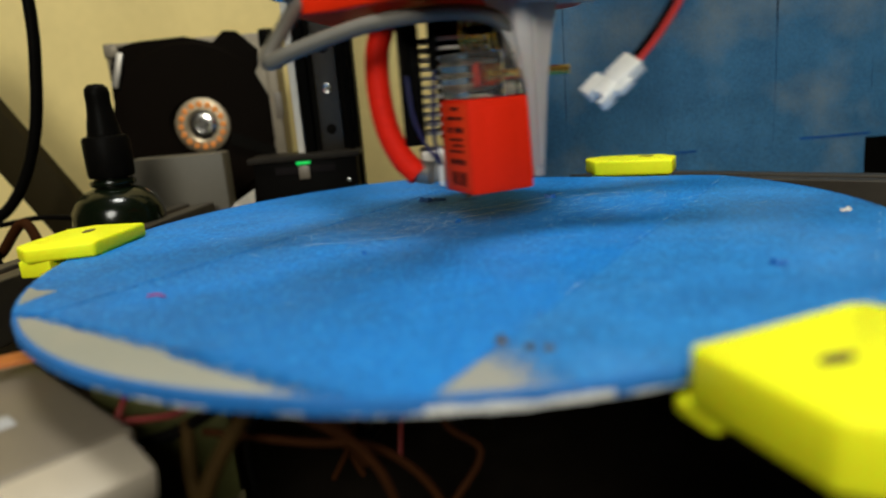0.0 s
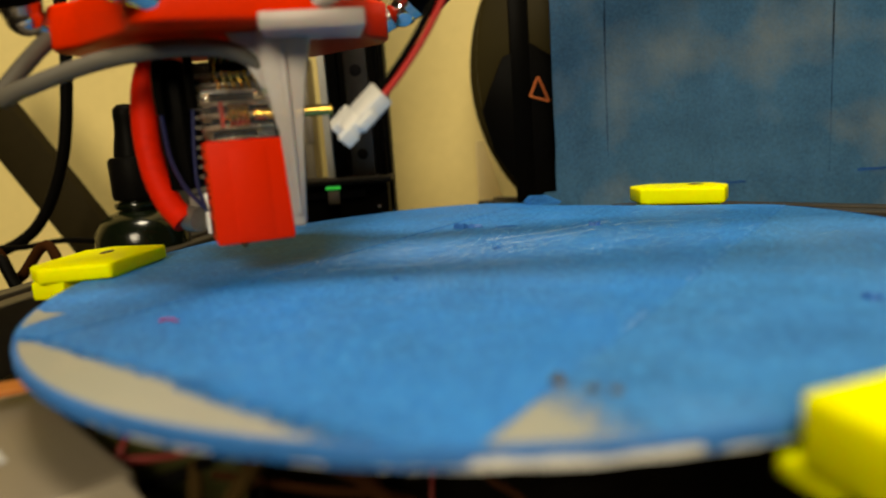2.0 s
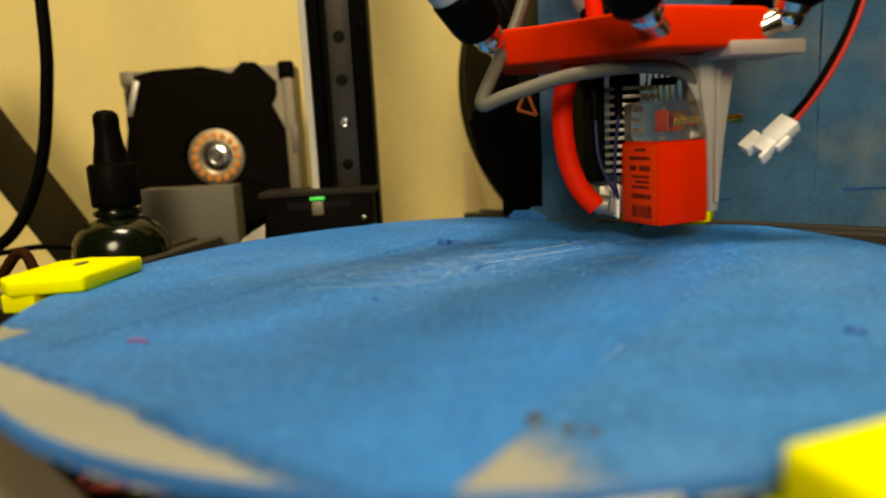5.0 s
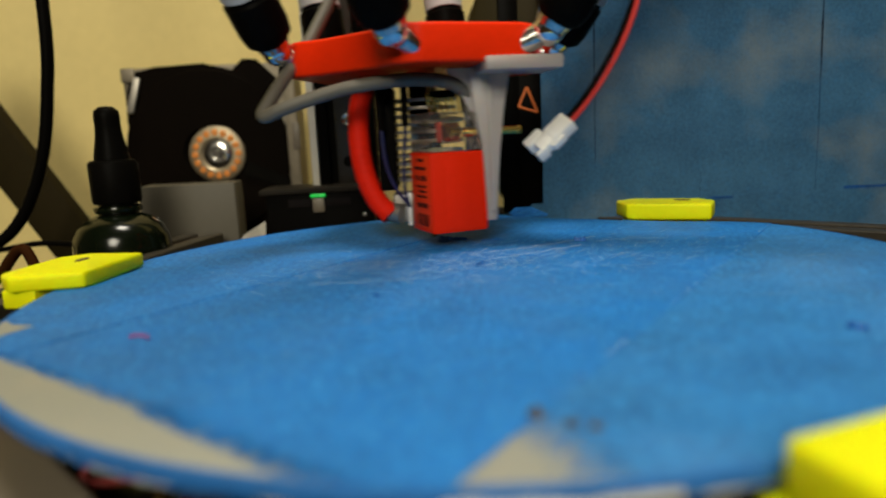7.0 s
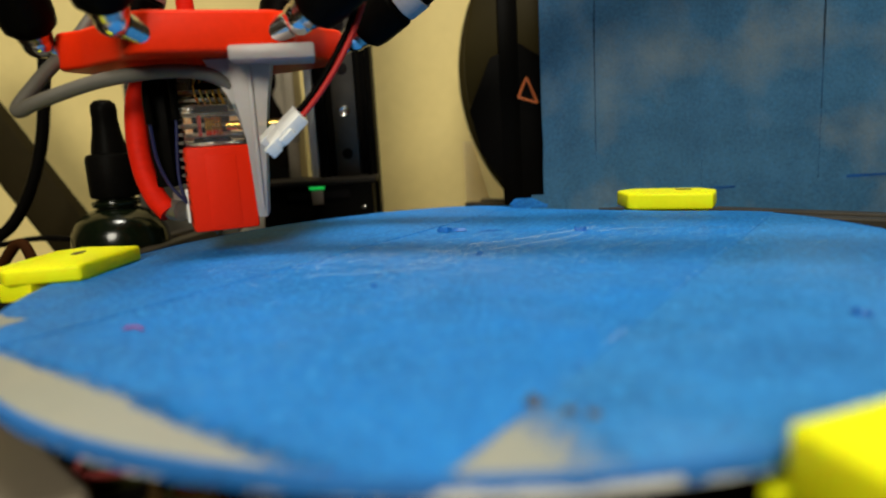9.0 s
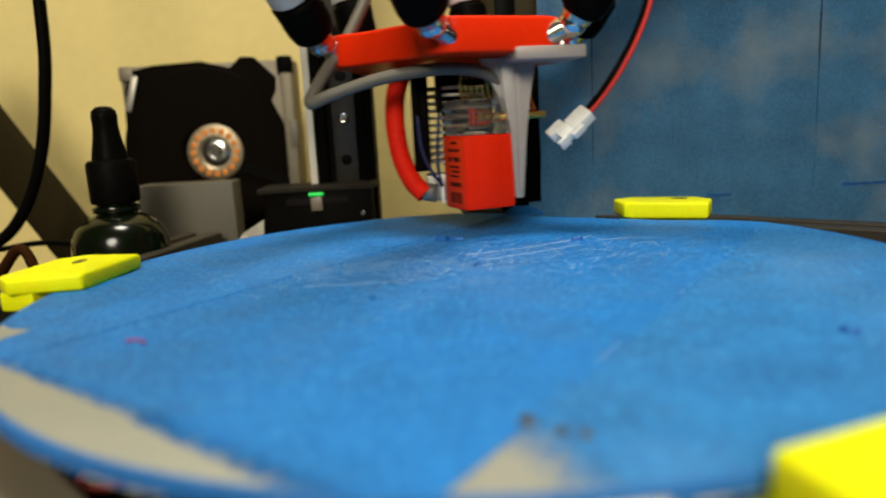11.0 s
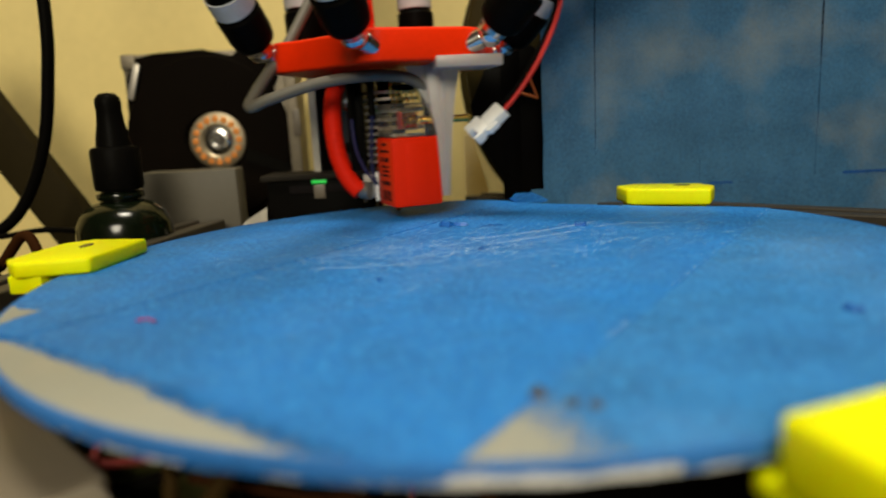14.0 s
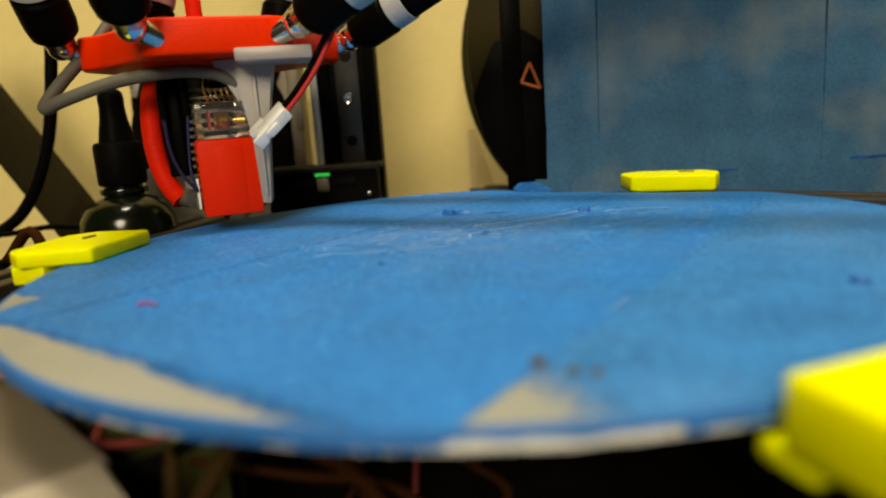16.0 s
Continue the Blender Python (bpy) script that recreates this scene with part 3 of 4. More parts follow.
def corner_bracket():
    ob = thing("corner_bracket", -64.6, 136, TABLE_Z, "black corner bracket with a green indicator", "bracket")
    t = 13.6 - TABLE_Z
    part("body", block(-24.5, 25.5, 0, 24, 0, t - 2.6, 0.6), BLACK, ob)
    part("top_lip", block(-27, 27.4, -1.6, 24.5, t - 2.6, t, 0.5), mat("dark_grey_plastic", (0.022, 0.019, 0.015), 0.45, 0, 0.2, 300), ob)
    part("slot", block(-14, 15, -0.5, 0.4, t - 8.8, t - 5.2, 0.1), INK, ob)
    part("indicator", block(-3.4, 3.6, -2.1, -0.4, t - 4.5, t - 2.9, 0.3), GREEN_LED, ob, "lit green indicator")
    part("lever", block(-2.6, 2.8, -1.9, -0.3, t - 11.5, t - 4.9, 0.5), BOX_GREY, ob, "grey plastic lever")
    part("rivet", lathe([(0, 0.4), (0.9, 0.3), (1.2, 0)], 12, Matrix.Translation((21, -0.05, t - 14)) @ Matrix.Rotation(radians(90), 4, "X")), STEEL, ob)


corner_bracket()

# ---- taped panel behind the bed ----


def wrinkled(x0, x1, z0, z1, y, rng, depth=0.5, nx=6, nz=16, thick=0.3):
    bm = bmesh.new()
    g = []
    for j in range(nz + 1):
        row = []
        for i in range(nx + 1):
            e = 0.25 if i in (0, nx) or j in (0, nz) else 0.0
            row.append(bm.verts.new((x0 + (x1 - x0) * i / nx + rng.uniform(-e, e), y + rng.uniform(-depth, depth) * 0.5, z0 + (z1 - z0) * j / nz + rng.uniform(-e, e) * 0.6)))
        g.append(row)
    for j in range(nz):
        for i in range(nx):
            bm.faces.new((g[j][i], g[j][i + 1], g[j + 1][i + 1], g[j + 1][i]))
    bmesh.ops.solidify(bm, geom=list(bm.faces), thickness=thick)
    return bm


def taped_panel():
    rng = random.Random(8)
    ob = thing("taped_panel", 40, 131, TABLE_Z, "upright panel covered with strips of faded blue tape", "panel")
    zb = TABLE_Z
    part("board", block(1.5, 330, 1.2, 8, 0, 260, 0.5), BLACK, ob)
    edges = [0.0, 24.2, 73.0, 127.5, 176, 226, 276, 330]
    for k, (a, b) in enumerate(zip(edges, edges[1:])):
        lo = 1.4 if k else 0.0
        part("tape_strip", wrinkled(a + 0.02, b - 0.06, lo - zb - 2, 258, 0.2 - 0.35 * (k % 2), rng), TAPE_WALL, ob)
    part("tape_strip", wrinkled(-6, 174, -20 - zb, 1.2 - zb, -0.9, rng, 0.5, 22, 4), TAPE_WALL, ob, "crosswise strip of blue tape")
    part("tear", wrinkled(77, 88, -0.6 - zb, 0.3 - zb, -1.5, rng, 0.4, 8, 2), FLAKE, ob, "dark tear in the tape")
    part("tear", wrinkled(140, 176, 1.0 - zb, 2.0 - zb, -1.5, rng, 0.4, 10, 2), FLAKE, ob, "dark gap between tape strips")


taped_panel()

# ---- things behind the bed ----


def filament_spool():
    y0, y1, R = 152, 214, 104
    x, z = 111.5, 61
    ob = thing("filament_spool", x, (y0 + y1) / 2, z, "large smoky filament spool with an orange triangle mark", "spool")
    h = (y1 - y0) / 2
    turn = Matrix.Rotation(radians(90), 4, "X")
    part("flange", lathe([(26, h - 4), (R - 2, h - 4), (R, h - 3), (R, h - 1), (R - 2, h), (26, h)], 96, turn), FLANGE, ob)
    part("flange", lathe([(26, -h), (R - 2, -h), (R, -h + 1), (R, -h + 3), (R - 2, -h + 4), (26, -h + 4)], 96, turn), FLANGE, ob)
    part("winding", lathe([(26, -h + 4), (R - 14, -h + 4), (R - 13, 0), (R - 14, h - 4), (26, h - 4)], 96, turn), SPOOL_BLACK, ob)
    part("brace", block(-88, -78.5, -h - 2.0, -h - 0.2, -66, 66, 0.8), SPOOL_BLACK, ob, "black upright bar on the flange")
    bm = prism([(-92, 4), (-103, -20), (-98, -40), (-84, -62), (-58, -84), (-40, -60), (-58, -20), (-66, 2), (-78, 10)], 0, 1.4, 0.2)
    part("guard", bm, SPOOL_BLACK, ob, "black lower guard").matrix_local = Matrix.Translation((0, (-h - 0.3) * 0.001, 0)) @ Matrix.Rotation(radians(90), 4, "X")
    tri = [(-75.2, -6.0), (-79.4, -15.0), (-70.4, -18.0)]
    for a, b in zip(tri, tri[1:] + tri[:1]):
        part("mark", rod((a[0], -h - 2.6, a[1]), (b[0], -h - 2.6, b[1]), 0.65, 8), ORANGE_MARK, ob, "orange triangle outline")


filament_spool()


def white_wedge():
    # made-up wedge whose cream paints the bright triangle beside the spool
    ob = thing("bright_patch_wedge", 10, 236, TABLE_Z, "cream wedge added for the bright patch beside the spool", "card")
    bm = bmesh.new()
    a = [bm.verts.new(p) for p in ((0, 0, 0), (26, -6, 0), (5, 1, 82), (0, 3, 82))]
    bm.faces.new(a)
    bmesh.ops.solidify(bm, geom=list(bm.faces), thickness=1.2)
    part("sheet", bm, mat("bright_cream_patch", (0.92, 0.80, 0.48), 0.6, 0, 0.04, 200), ob, smooth=False)


white_wedge()


def hard_drive():
    x, y = -131.5, 210
    ob = thing("hard_drive", x, y, TABLE_Z, "opened hard drive standing on its end, dark platter and copper hub", "hard drive")
    top = 79 - TABLE_Z
    hub = (0.8, 29.7 - TABLE_Z)
    CAST = mat("dull_cast_metal", (0.26, 0.22, 0.155), 0.55, 0.3, 0.15, 400, 0.3, 1200)
    part("chassis", block(-49, 47, 3, 22, 0, top, 1.5), CAST, ob, "pale cast metal chassis")
    # dark sheet on the chassis that paints the shade of the recess
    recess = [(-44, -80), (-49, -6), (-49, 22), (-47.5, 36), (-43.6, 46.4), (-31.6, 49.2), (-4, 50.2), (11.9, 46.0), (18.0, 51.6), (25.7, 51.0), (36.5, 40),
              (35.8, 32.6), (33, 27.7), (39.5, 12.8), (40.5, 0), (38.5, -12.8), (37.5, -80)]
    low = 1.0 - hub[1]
    part("basin", prism([(x, max(z, low)) for x, z in recess], 0, 1.2), PLATTER, ob, "flat sheet painted black for the shaded recess, uneven outline").matrix_local = Matrix.Translation((hub[0] * 0.001, 0.0028, hub[1] * 0.001)) @ Matrix.Rotation(radians(90), 4, "X")
    m = Matrix.Translation((hub[0] - 5, 0.6, hub[1] + 1)) @ Matrix.Rotation(radians(90), 4, "X")
    part("platter", lathe([(14, 0), (45.5, 0), (46, 0.6), (45.5, 1.2), (14, 1.2)], 96, m), PLATTER, ob, "mirror platter painted black for the dark room it reflects")
    m = Matrix.Translation((hub[0], -0.8, hub[1])) @ Matrix.Rotation(radians(90), 4, "X")
    part("hub_ring", lathe([(8, 0), (15.5, 0), (15.8, 0.5), (15.6, 1.6), (14.8, 2.2), (9.4, 2.4), (8, 1.2)], 48, m), mat("warm_ring_metal", (0.42, 0.34, 0.22), 0.45, 0.7, 0.15, 500), ob, "bright clamp ring")
    for k in range(16):
        a = 2 * math.pi * k / 16
        mm = m @ Matrix.Translation((12.0 * math.cos(a), 12.0 * math.sin(a), 2.3))
        part("hub_dot", lathe([(0, 0.35), (1.7, 0.3), (2.0, 0)], 10, mm), COPPER, ob, "copper dot")
    part("spindle", lathe([(0, 3.0), (2.4, 3.0), (2.8, 2.2), (4.6, 2.6), (7.0, 1.6), (8.4, 1.0), (8.4, 0)], 32, m), STEEL, ob, "bright spindle")
    part("side_rail", block(41, 47.5, -4, 3, 60, top - 8, 1.0), CAST, ob, "grey metal side wall")
    part("side_rail", block(44, 48.5, -5, 2, 88, top - 34, 0.6), BOX_GREY, ob)
    part("corner_lug", block(39, 47.6, -2, 3, top - 9, top + 1.5, 1.5), BLACK, ob)
    part("corner_lug", block(-49, -41, 1.0, 3, top - 8, top, 1.2), CAST, ob)
    part("arm", prism([(14, -12), (40, -22), (41, -16), (16, -5)], 0, 1.5), BLACK_METAL, ob).matrix_local = Matrix.Translation((hub[0] * 0.001, -0.0005, hub[1] * 0.001)) @ Matrix.Rotation(radians(90), 4, "X")
    part("latch", block(-44, -40, -1.5, 1, top - 34, top - 14, 0.8, Matrix.Rotation(radians(18), 4, "Y") @ Matrix.Translation((-36, 0, -10))), ALU, ob)


hard_drive()


def grey_slab():
    ob = thing("grey_box", -129, 152, TABLE_Z, "plain grey box behind the dropper bottle", "box")
    part("case", prism([(-24, 0), (21.5, 0), (21.5, 14), (-24, 14)], 0, 10, 0.8), SLAB, ob)
    part("lid", prism([(-24.3, -0.3), (21.8, -0.3), (21.8, 14.3), (-24.3, 14.3)], 10.2, 17 - TABLE_Z, 0.8), SLAB, ob)
    ob = thing("paper_scrap", -93, 128, TABLE_Z, "crumpled white paper scrap beside the bracket", "paper")
    bm = bmesh.new()
    bm.faces.new([bm.verts.new(p) for p in ((-12, 0, 44), (4, 0, 47), (4.5, 2, 58), (1, 1, 56), (-6, 2, 52))])
    bmesh.ops.solidify(bm, geom=list(bm.faces), thickness=0.6)
    part("sheet", bm, PAPER, ob, smooth=False)
    part("stem", block(-10, 3, 0.5, 2, 0, 46, 0.2), BLACK, ob)


grey_slab()


def dropper_bottle():
    ob = thing("dropper_bottle", -144.4, 108, TABLE_Z, "black glass dropper bottle with a rubber bulb", "bottle")
    d = -TABLE_Z
    part("glass_body", lathe([(0, 0), (17, 0), (19.2, 2), (19.5, 6), (19.5, d - 6), (19.0, d - 1), (16.8, d + 4.0), (12.5, d + 7.4), (8.0, d + 9.0), (7.4, d + 13.6), (0, d + 13.6)], 40), BOTTLE, ob, "glossy black glass body")
    part("neck_ring", lathe([(7, d + 9.5), (9.2, d + 9.8), (9.6, d + 11), (9.2, d + 12.2), (7, d + 12.8)], 32), BOTTLE, ob)
    cap = bmesh.new()
    n = 48
    prof = [(8.2, d + 13.4), (9.3, d + 13.8), (9.5, d + 15), (9.5, d + 30), (8.8, d + 31.4), (5.2, d + 32)]
    rings = [[cap.verts.new(((r + (0.25 if k % 2 and r > 9.4 else 0)) * math.cos(2 * math.pi * k / n), (r + (0.25 if k % 2 and r > 9.4 else 0)) * math.sin(2 * math.pi * k / n), z)) for k in range(n)] for r, z in prof]
    for a, b in zip(rings, rings[1:]):
        for k in range(n):
            cap.faces.new((a[k], a[(k + 1) % n], b[(k + 1) % n], b[k]))
    cap.faces.new(rings[0][::-1])
    cap.faces.new(rings[-1])
    part("ribbed_cap", cap, BLACK, ob, "ribbed black plastic cap")
    part("rubber_bulb", lathe([(0, d + 31.6), (7.0, d + 31.8), (6.4, d + 36), (5.4, d + 41), (4.9, d + 46), (5.1, d + 49), (4.7, d + 51.6), (3.0, d + 53.2), (0, d + 53.6)], 32), RUBBER, ob, "black rubber bulb")


dropper_bottle()


def left_clutter():
    ob = thing("slanted_beam", -200, 182, TABLE_Z, "grey painted beam leaning beside the wall", "beam")
    bm = block(-12, 12, 0, 10, -20, 190, 0.6)
    bmesh.ops.transform(bm, matrix=Matrix.Translation((17, 0, 8)) @ Matrix.Rotation(radians(-31), 4, "Y"), verts=bm.verts)
    bmesh.ops.bisect_plane(bm, geom=list(bm.verts) + list(bm.edges) + list(bm.faces), plane_co=(0, 0, 0), plane_no=(0, 0, -1), clear_outer=True)
    part("bar", bm, GREY_BEAM, ob)

    def cable(points, r, material, label):
        ob = thing("cable", *points[0], label, "cable")
        o = Vector(points[0])
        part("sheath", tube([Vector(p) - o for p in points], r, 10, 8), material, ob)
    cable([(-182, 140, 330), (-179, 140, 200), (-180.3, 140, 98), (-184, 140, 62), (-191, 140, 32), (-203, 140, 8), (-216, 138, -5), (-240, 134, -14)], 2.7, WIRE_BLACK, "thick black cable hanging beside the wall")
    cable([(-240, 132, -4), (-214, 130, -7), (-190, 130, -5), (-160, 128, -8), (-120, 136, -14)], 1.3, WIRE_BLACK, "thin black cable lying behind the bed")
    cable([(-240, 90, -20), (-205, 96, -2), (-196, 98, -16), (-180, 96, -2), (-170, 92, -18), (-150, 84, -24)], 2.2, WIRE_BROWN, "looped brown cable behind the bed")
    cable([(-230, 100, 2), (-212, 96, -14), (-198, 92, -6), (-186, 88, -22), (-150, 80, -30)], 2.4, WIRE_BLACK, "looped black cable behind the bed")


left_clutter()

# ---- below the bed's near edge ----


def power_box():
    ob = thing("power_box", -98.6, -52, TABLE_Z, "warm grey moulded box, front edge painted pale for the light", "box", "", -46)
    t = -16 - TABLE_Z
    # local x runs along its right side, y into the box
    # colours carry the light: pale for the lit front, dark for shade below
    part("lower_case", block(-22, 50, -60, 0.5, 0, t - 9, 1.2), BOX_DARK, ob, "lower case painted dark grey for its shade")
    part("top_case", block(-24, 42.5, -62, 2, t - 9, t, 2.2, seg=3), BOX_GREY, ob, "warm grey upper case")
    bm = bmesh.new()
    block(0, 13, -22, 0.5, -8, 0, 1.6, Matrix.Translation((41, 0, t - 0.3)) @ Matrix.Rotation(radians(14), 4, "Y"), bm)
    part("front_ledge", bm, mat("lit_grey_case", (0.45, 0.39, 0.30), 0.45, 0, 0.06, 300, 0.15, 1000), ob, "sloping front ledge painted pale for the light")
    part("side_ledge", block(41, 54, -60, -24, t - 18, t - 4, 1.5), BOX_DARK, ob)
    part("mark", block(15, 21, -16, -12, t, t + 0.3, 0.1), WHITE_PAINT, ob, "small white mark")


power_box()


def wires_below():
    def cable(points, r, material, label):
        ob = thing("loose_wire", *points[0], label, "wire", "loose wires below the bed")
        o = Vector(points[0])
        part("sheath", tube([Vector(p) - o for p in points], r, 8, 7), material, ob)
    rng = random.Random(21)
    cable([(-44, -78, -11), (-48, -82, -15.6), (-56, -85, -28.7), (-62, -90, -50)], 1.6, WIRE_TAN, "tan wire below the bed, darkened for the shade")
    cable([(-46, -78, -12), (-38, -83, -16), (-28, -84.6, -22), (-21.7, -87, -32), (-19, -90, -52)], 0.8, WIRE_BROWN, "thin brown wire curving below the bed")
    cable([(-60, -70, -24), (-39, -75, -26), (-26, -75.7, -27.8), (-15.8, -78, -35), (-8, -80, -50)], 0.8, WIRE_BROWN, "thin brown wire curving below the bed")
    cable([(-77, -74, -22), (-75, -71.5, -17.2), (-73.7, -70.8, -14), (-73, -70, -9)], 0.7, WIRE_SHADED_RED, "short red wire end")
    cable([(-77, -72, -19), (-70, -72, -19), (-64, -72, -18.5), (-60, -70, -17)], 0.7, WIRE_SHADED_RED, "short red wire end")
    cable([(-80, -72, -25), (-66, -72, -23), (-52, -74, -15), (-46, -70, -9)], 1.3, WIRE_BLACK, "black wire below the bed")
    cable([(-62, -72, -20), (-61, -78, -30), (-59, -80, -40), (-63, -82, -55)], 1.4, WIRE_TAN, "tan wire below the bed, darkened for the shade")
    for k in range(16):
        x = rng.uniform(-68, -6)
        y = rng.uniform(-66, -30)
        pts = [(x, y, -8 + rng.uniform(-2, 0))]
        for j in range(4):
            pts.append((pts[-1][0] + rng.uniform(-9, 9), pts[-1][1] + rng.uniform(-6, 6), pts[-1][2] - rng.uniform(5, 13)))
        cable(pts, rng.uniform(0.7, 1.5), rng.choice((WIRE_BROWN, WIRE_BLACK, WIRE_SHADED_RED, WIRE_BROWN, WIRE_BLACK)), "tangled wire in the dark below the bed")
    ob = thing("ribbon_end", -104, -46, -12.5, "orange ribbon end beside the grey box", "ribbon", "", 25)
    part("band", block(-9, 6, -4, 4, -0.5, 0.5, 0.2), ORANGE, ob)
    ob = thing("circuit_card", -78, -46, TABLE_Z, "olive green board standing in the shade below the bed", "circuit board", "", -4)
    part("board", block(-16, 16, 0, 2, 0, -14 - TABLE_Z, 0.3), OLIVE, ob)
    part("fold", prism([(-2, 0), (17, 0), (17, 26), (9, 22)], -2, -1, 0.1), mat("olive_card", (0.17, 0.14, 0.06), 0.6), ob).matrix_local = Matrix.Translation((0, -0.001, -0.002 - 0.018 - TABLE_Z * 0.0005 * 0)) @ Matrix.Rotation(radians(90), 4, "X")


wires_below()

# ---- the print head; its origin is the sensor's lower front corner ----
FACE, BRACKET = 21.7, 9.0
CX, CY, CZ, JR, JS = 0.3, 33.2, 59.8, 42.8, 25.7


def joint(k, side):
    az = radians(TOWER_AZ[k])
    n, u = Vector((math.cos(az), math.sin(az), 0)), Vector((-math.sin(az), math.cos(az), 0))
    return Vector((CX, CY, CZ)) + n * JR + u * (JS * side)


def hotend_carriage():
    head = thing("hotend_carriage", 0, 0, 0, "red delta printer carriage with heatsink, probe sensor and loose connector", "carriage")
    turn = Matrix.Rotation(radians(FACE), 4, "Z")

    lean = Matrix.Rotation(radians(BRACKET), 4, "Z")

    def rot(bm):
        bmesh.ops.transform(bm, matrix=turn, verts=bm.verts)
        return bm

    def brk(bm):
        bmesh.ops.transform(bm, matrix=lean, verts=bm.verts)
        return bm
    # plate
    ring = []
    for k in (0, 1, 2):
        az = radians(TOWER_AZ[k])
        n, u = Vector((math.cos(az), math.sin(az))), Vector((-math.sin(az), math.cos(az)))
        for f, s in ((0.84, -1.12), (0.92, -0.86), (0.84, -0.5), (0.84, 0.5), (0.92, 0.86), (0.84, 1.12)):
            p = Vector((CX, CY)) + n * JR * f + u * JS * s
            ring.append((p.x, p.y))
    bm = prism(ring, 51.1, 62.4)
    bmesh.ops.bevel(bm, geom=[e for e in bm.edges if abs(e.verts[0].co.z - e.verts[1].co.z) > 5], offset=2.6, segments=3, profile=0.5, affect="EDGES")
    bmesh.ops.bevel(bm, geom=[e for e in bm.edges if abs(e.verts[0].co.z - e.verts[1].co.z) < 1], offset=1.3, segments=3, profile=0.5, affect="EDGES")
    part("effector_plate", bm, RED, head, "red printed plate")
    for k in (0, 1, 2):
        az = radians(TOWER_AZ[k])
        n = Vector((math.cos(az), math.sin(az), 0))
        for s in (-1, 1):
            j = joint(k, s)
            a = j - n * 10.5 - Vector((0, 0, 4.5))
            b = j - (j - a).normalized() * 3.6
            part("magnet", rod(a, b, 3.6, 20), STEEL, head, "bright cylindrical magnet")
            bm = bmesh.new()
            bmesh.ops.create_uvsphere(bm, u_segments=24, v_segments=14, radius=4.8)
            bmesh.ops.translate(bm, vec=j, verts=bm.verts)
            part("ball", bm, CHROME, head, "chrome steel ball")
    # sensor
    body = part("sensor_body", rot(block(0, 19.1, 0, 18, 0, 25.4, 0.9)), SENSOR_RED, head, "orange-red plastic probe sensor")
    part("front_panel", rot(block(5.2, 14.0, -0.25, 0.4, 1.5, 23.0, 0.15)), SENSOR_RED, body)
    part("label_face", rot(block(-0.12, 0.4, 1.2, 16.8, 1.2, 24.4, 0.05)), LABEL_RED, body, "printed label face")
    rng = random.Random(5)
    bars = bmesh.new()
    for k in range(11):
        y = 3.4 + k * 0.85
        block(-0.2, -0.1, y, y + rng.choice((0.3, 0.5)), 2.2, 6.0, 0, None, bars)
    part("barcode", rot(bars), INK, body, "black code bars")
    for z, y0, y1, h in ((8.0, 3.5, 12.5, 1.5), (11.2, 4.5, 12.5, 0.8), (12.8, 4.5, 11.0, 0.8), (14.4, 4.5, 12.5, 0.8), (16.6, 4, 9, 1.6), (16.6, 10.4, 13.2, 1.6), (20.0, 4, 13.5, 1.0), (22.6, 6, 11, 0.9)):
        b = bmesh.new()
        y = y0
        while y < y1:
            w = rng.uniform(0.5, 1.1)
            block(-0.2, -0.1, y, min(y + w, y1), z, z + h, 0, None, b)
            y += w + 0.35
        part("label_line", rot(b), INK, body)
    win = part("sensor_window", rot(block(0.3, 18.6, 0.4, 17.6, 25.4, 37.6, 1.2)), CLEAR, head, "cloudy clear plastic sensor top")
    part("circuit", rot(block(4.6, 5.5, 2.6, 6.4, 28.4, 34.6, 0.3)), mat("red_circuit", (0.50, 0.03, 0.012), 0.5), win, "small red end plate of the coil")
    coil = bmesh.new()
    for k in range(5):
        lathe([(1.5, -0.4), (2.7, -0.4), (3.0, 0), (2.7, 0.4), (1.5, 0.4)], 18, turn @ Matrix.Translation((7.0 + k * 0.95, 4.0, 31.4)) @ Matrix.Rotation(radians(90), 4, "Y"), coil)
    part("coil", coil, BRASS, win, "brass coil")
    part("adjuster_rod", brk(rod((11.5, 6.6, 31.2), (30.6, 6.2, 31.2), 1.35, 14)), BRASS, head, "brass adjusting rod")
    # bracket
    bk = bmesh.new()
    a = [(18.4, 3.0), (21.4, 3.0), (23.0, 26), (24.6, 38), (27.2, 50.6), (13.8, 50.6), (15.2, 38.4), (17.4, 26)]
    lo = [bk.verts.new((x, 3.0, z)) for x, z in a]
    hi = [bk.verts.new((x, 14, z)) for x, z in a]
    bk.faces.new(lo)
    bk.faces.new(hi[::-1])
    for i in range(8):
        bk.faces.new((lo[i], hi[i], hi[(i + 1) % 8], lo[(i + 1) % 8]))
    bmesh.ops.bevel(bk, geom=list(bk.edges), offset=0.5, segments=2, profile=0.5, affect="EDGES")
    part("bracket_leg", brk(bk), MILKY, head, "milky white printed bracket leg")
    part("bracket_arm", brk(block(16, 39.8, -10.2, 10, 48.6, 52.8, 0.8)), MILKY, head, "milky white bracket arm")
    part("bracket_rib", brk(block(19.4, 20.8, 1.6, 3.2, 6, 48, 0.3)), MILKY, head)
    web = prism([(7.0, 50.6), (14.5, 50.6), (17.6, 30), (17.4, 26), (14.0, 38.2)], 4.4, 5.4, 0.2)
    bmesh.ops.transform(web, matrix=lean @ Matrix.Rotation(radians(90), 4, "X") @ Matrix.Diagonal((1, 1, -1, 1)), verts=web.verts)
    part("bracket_web", web, MILKY, head, "thin milky bracket web")
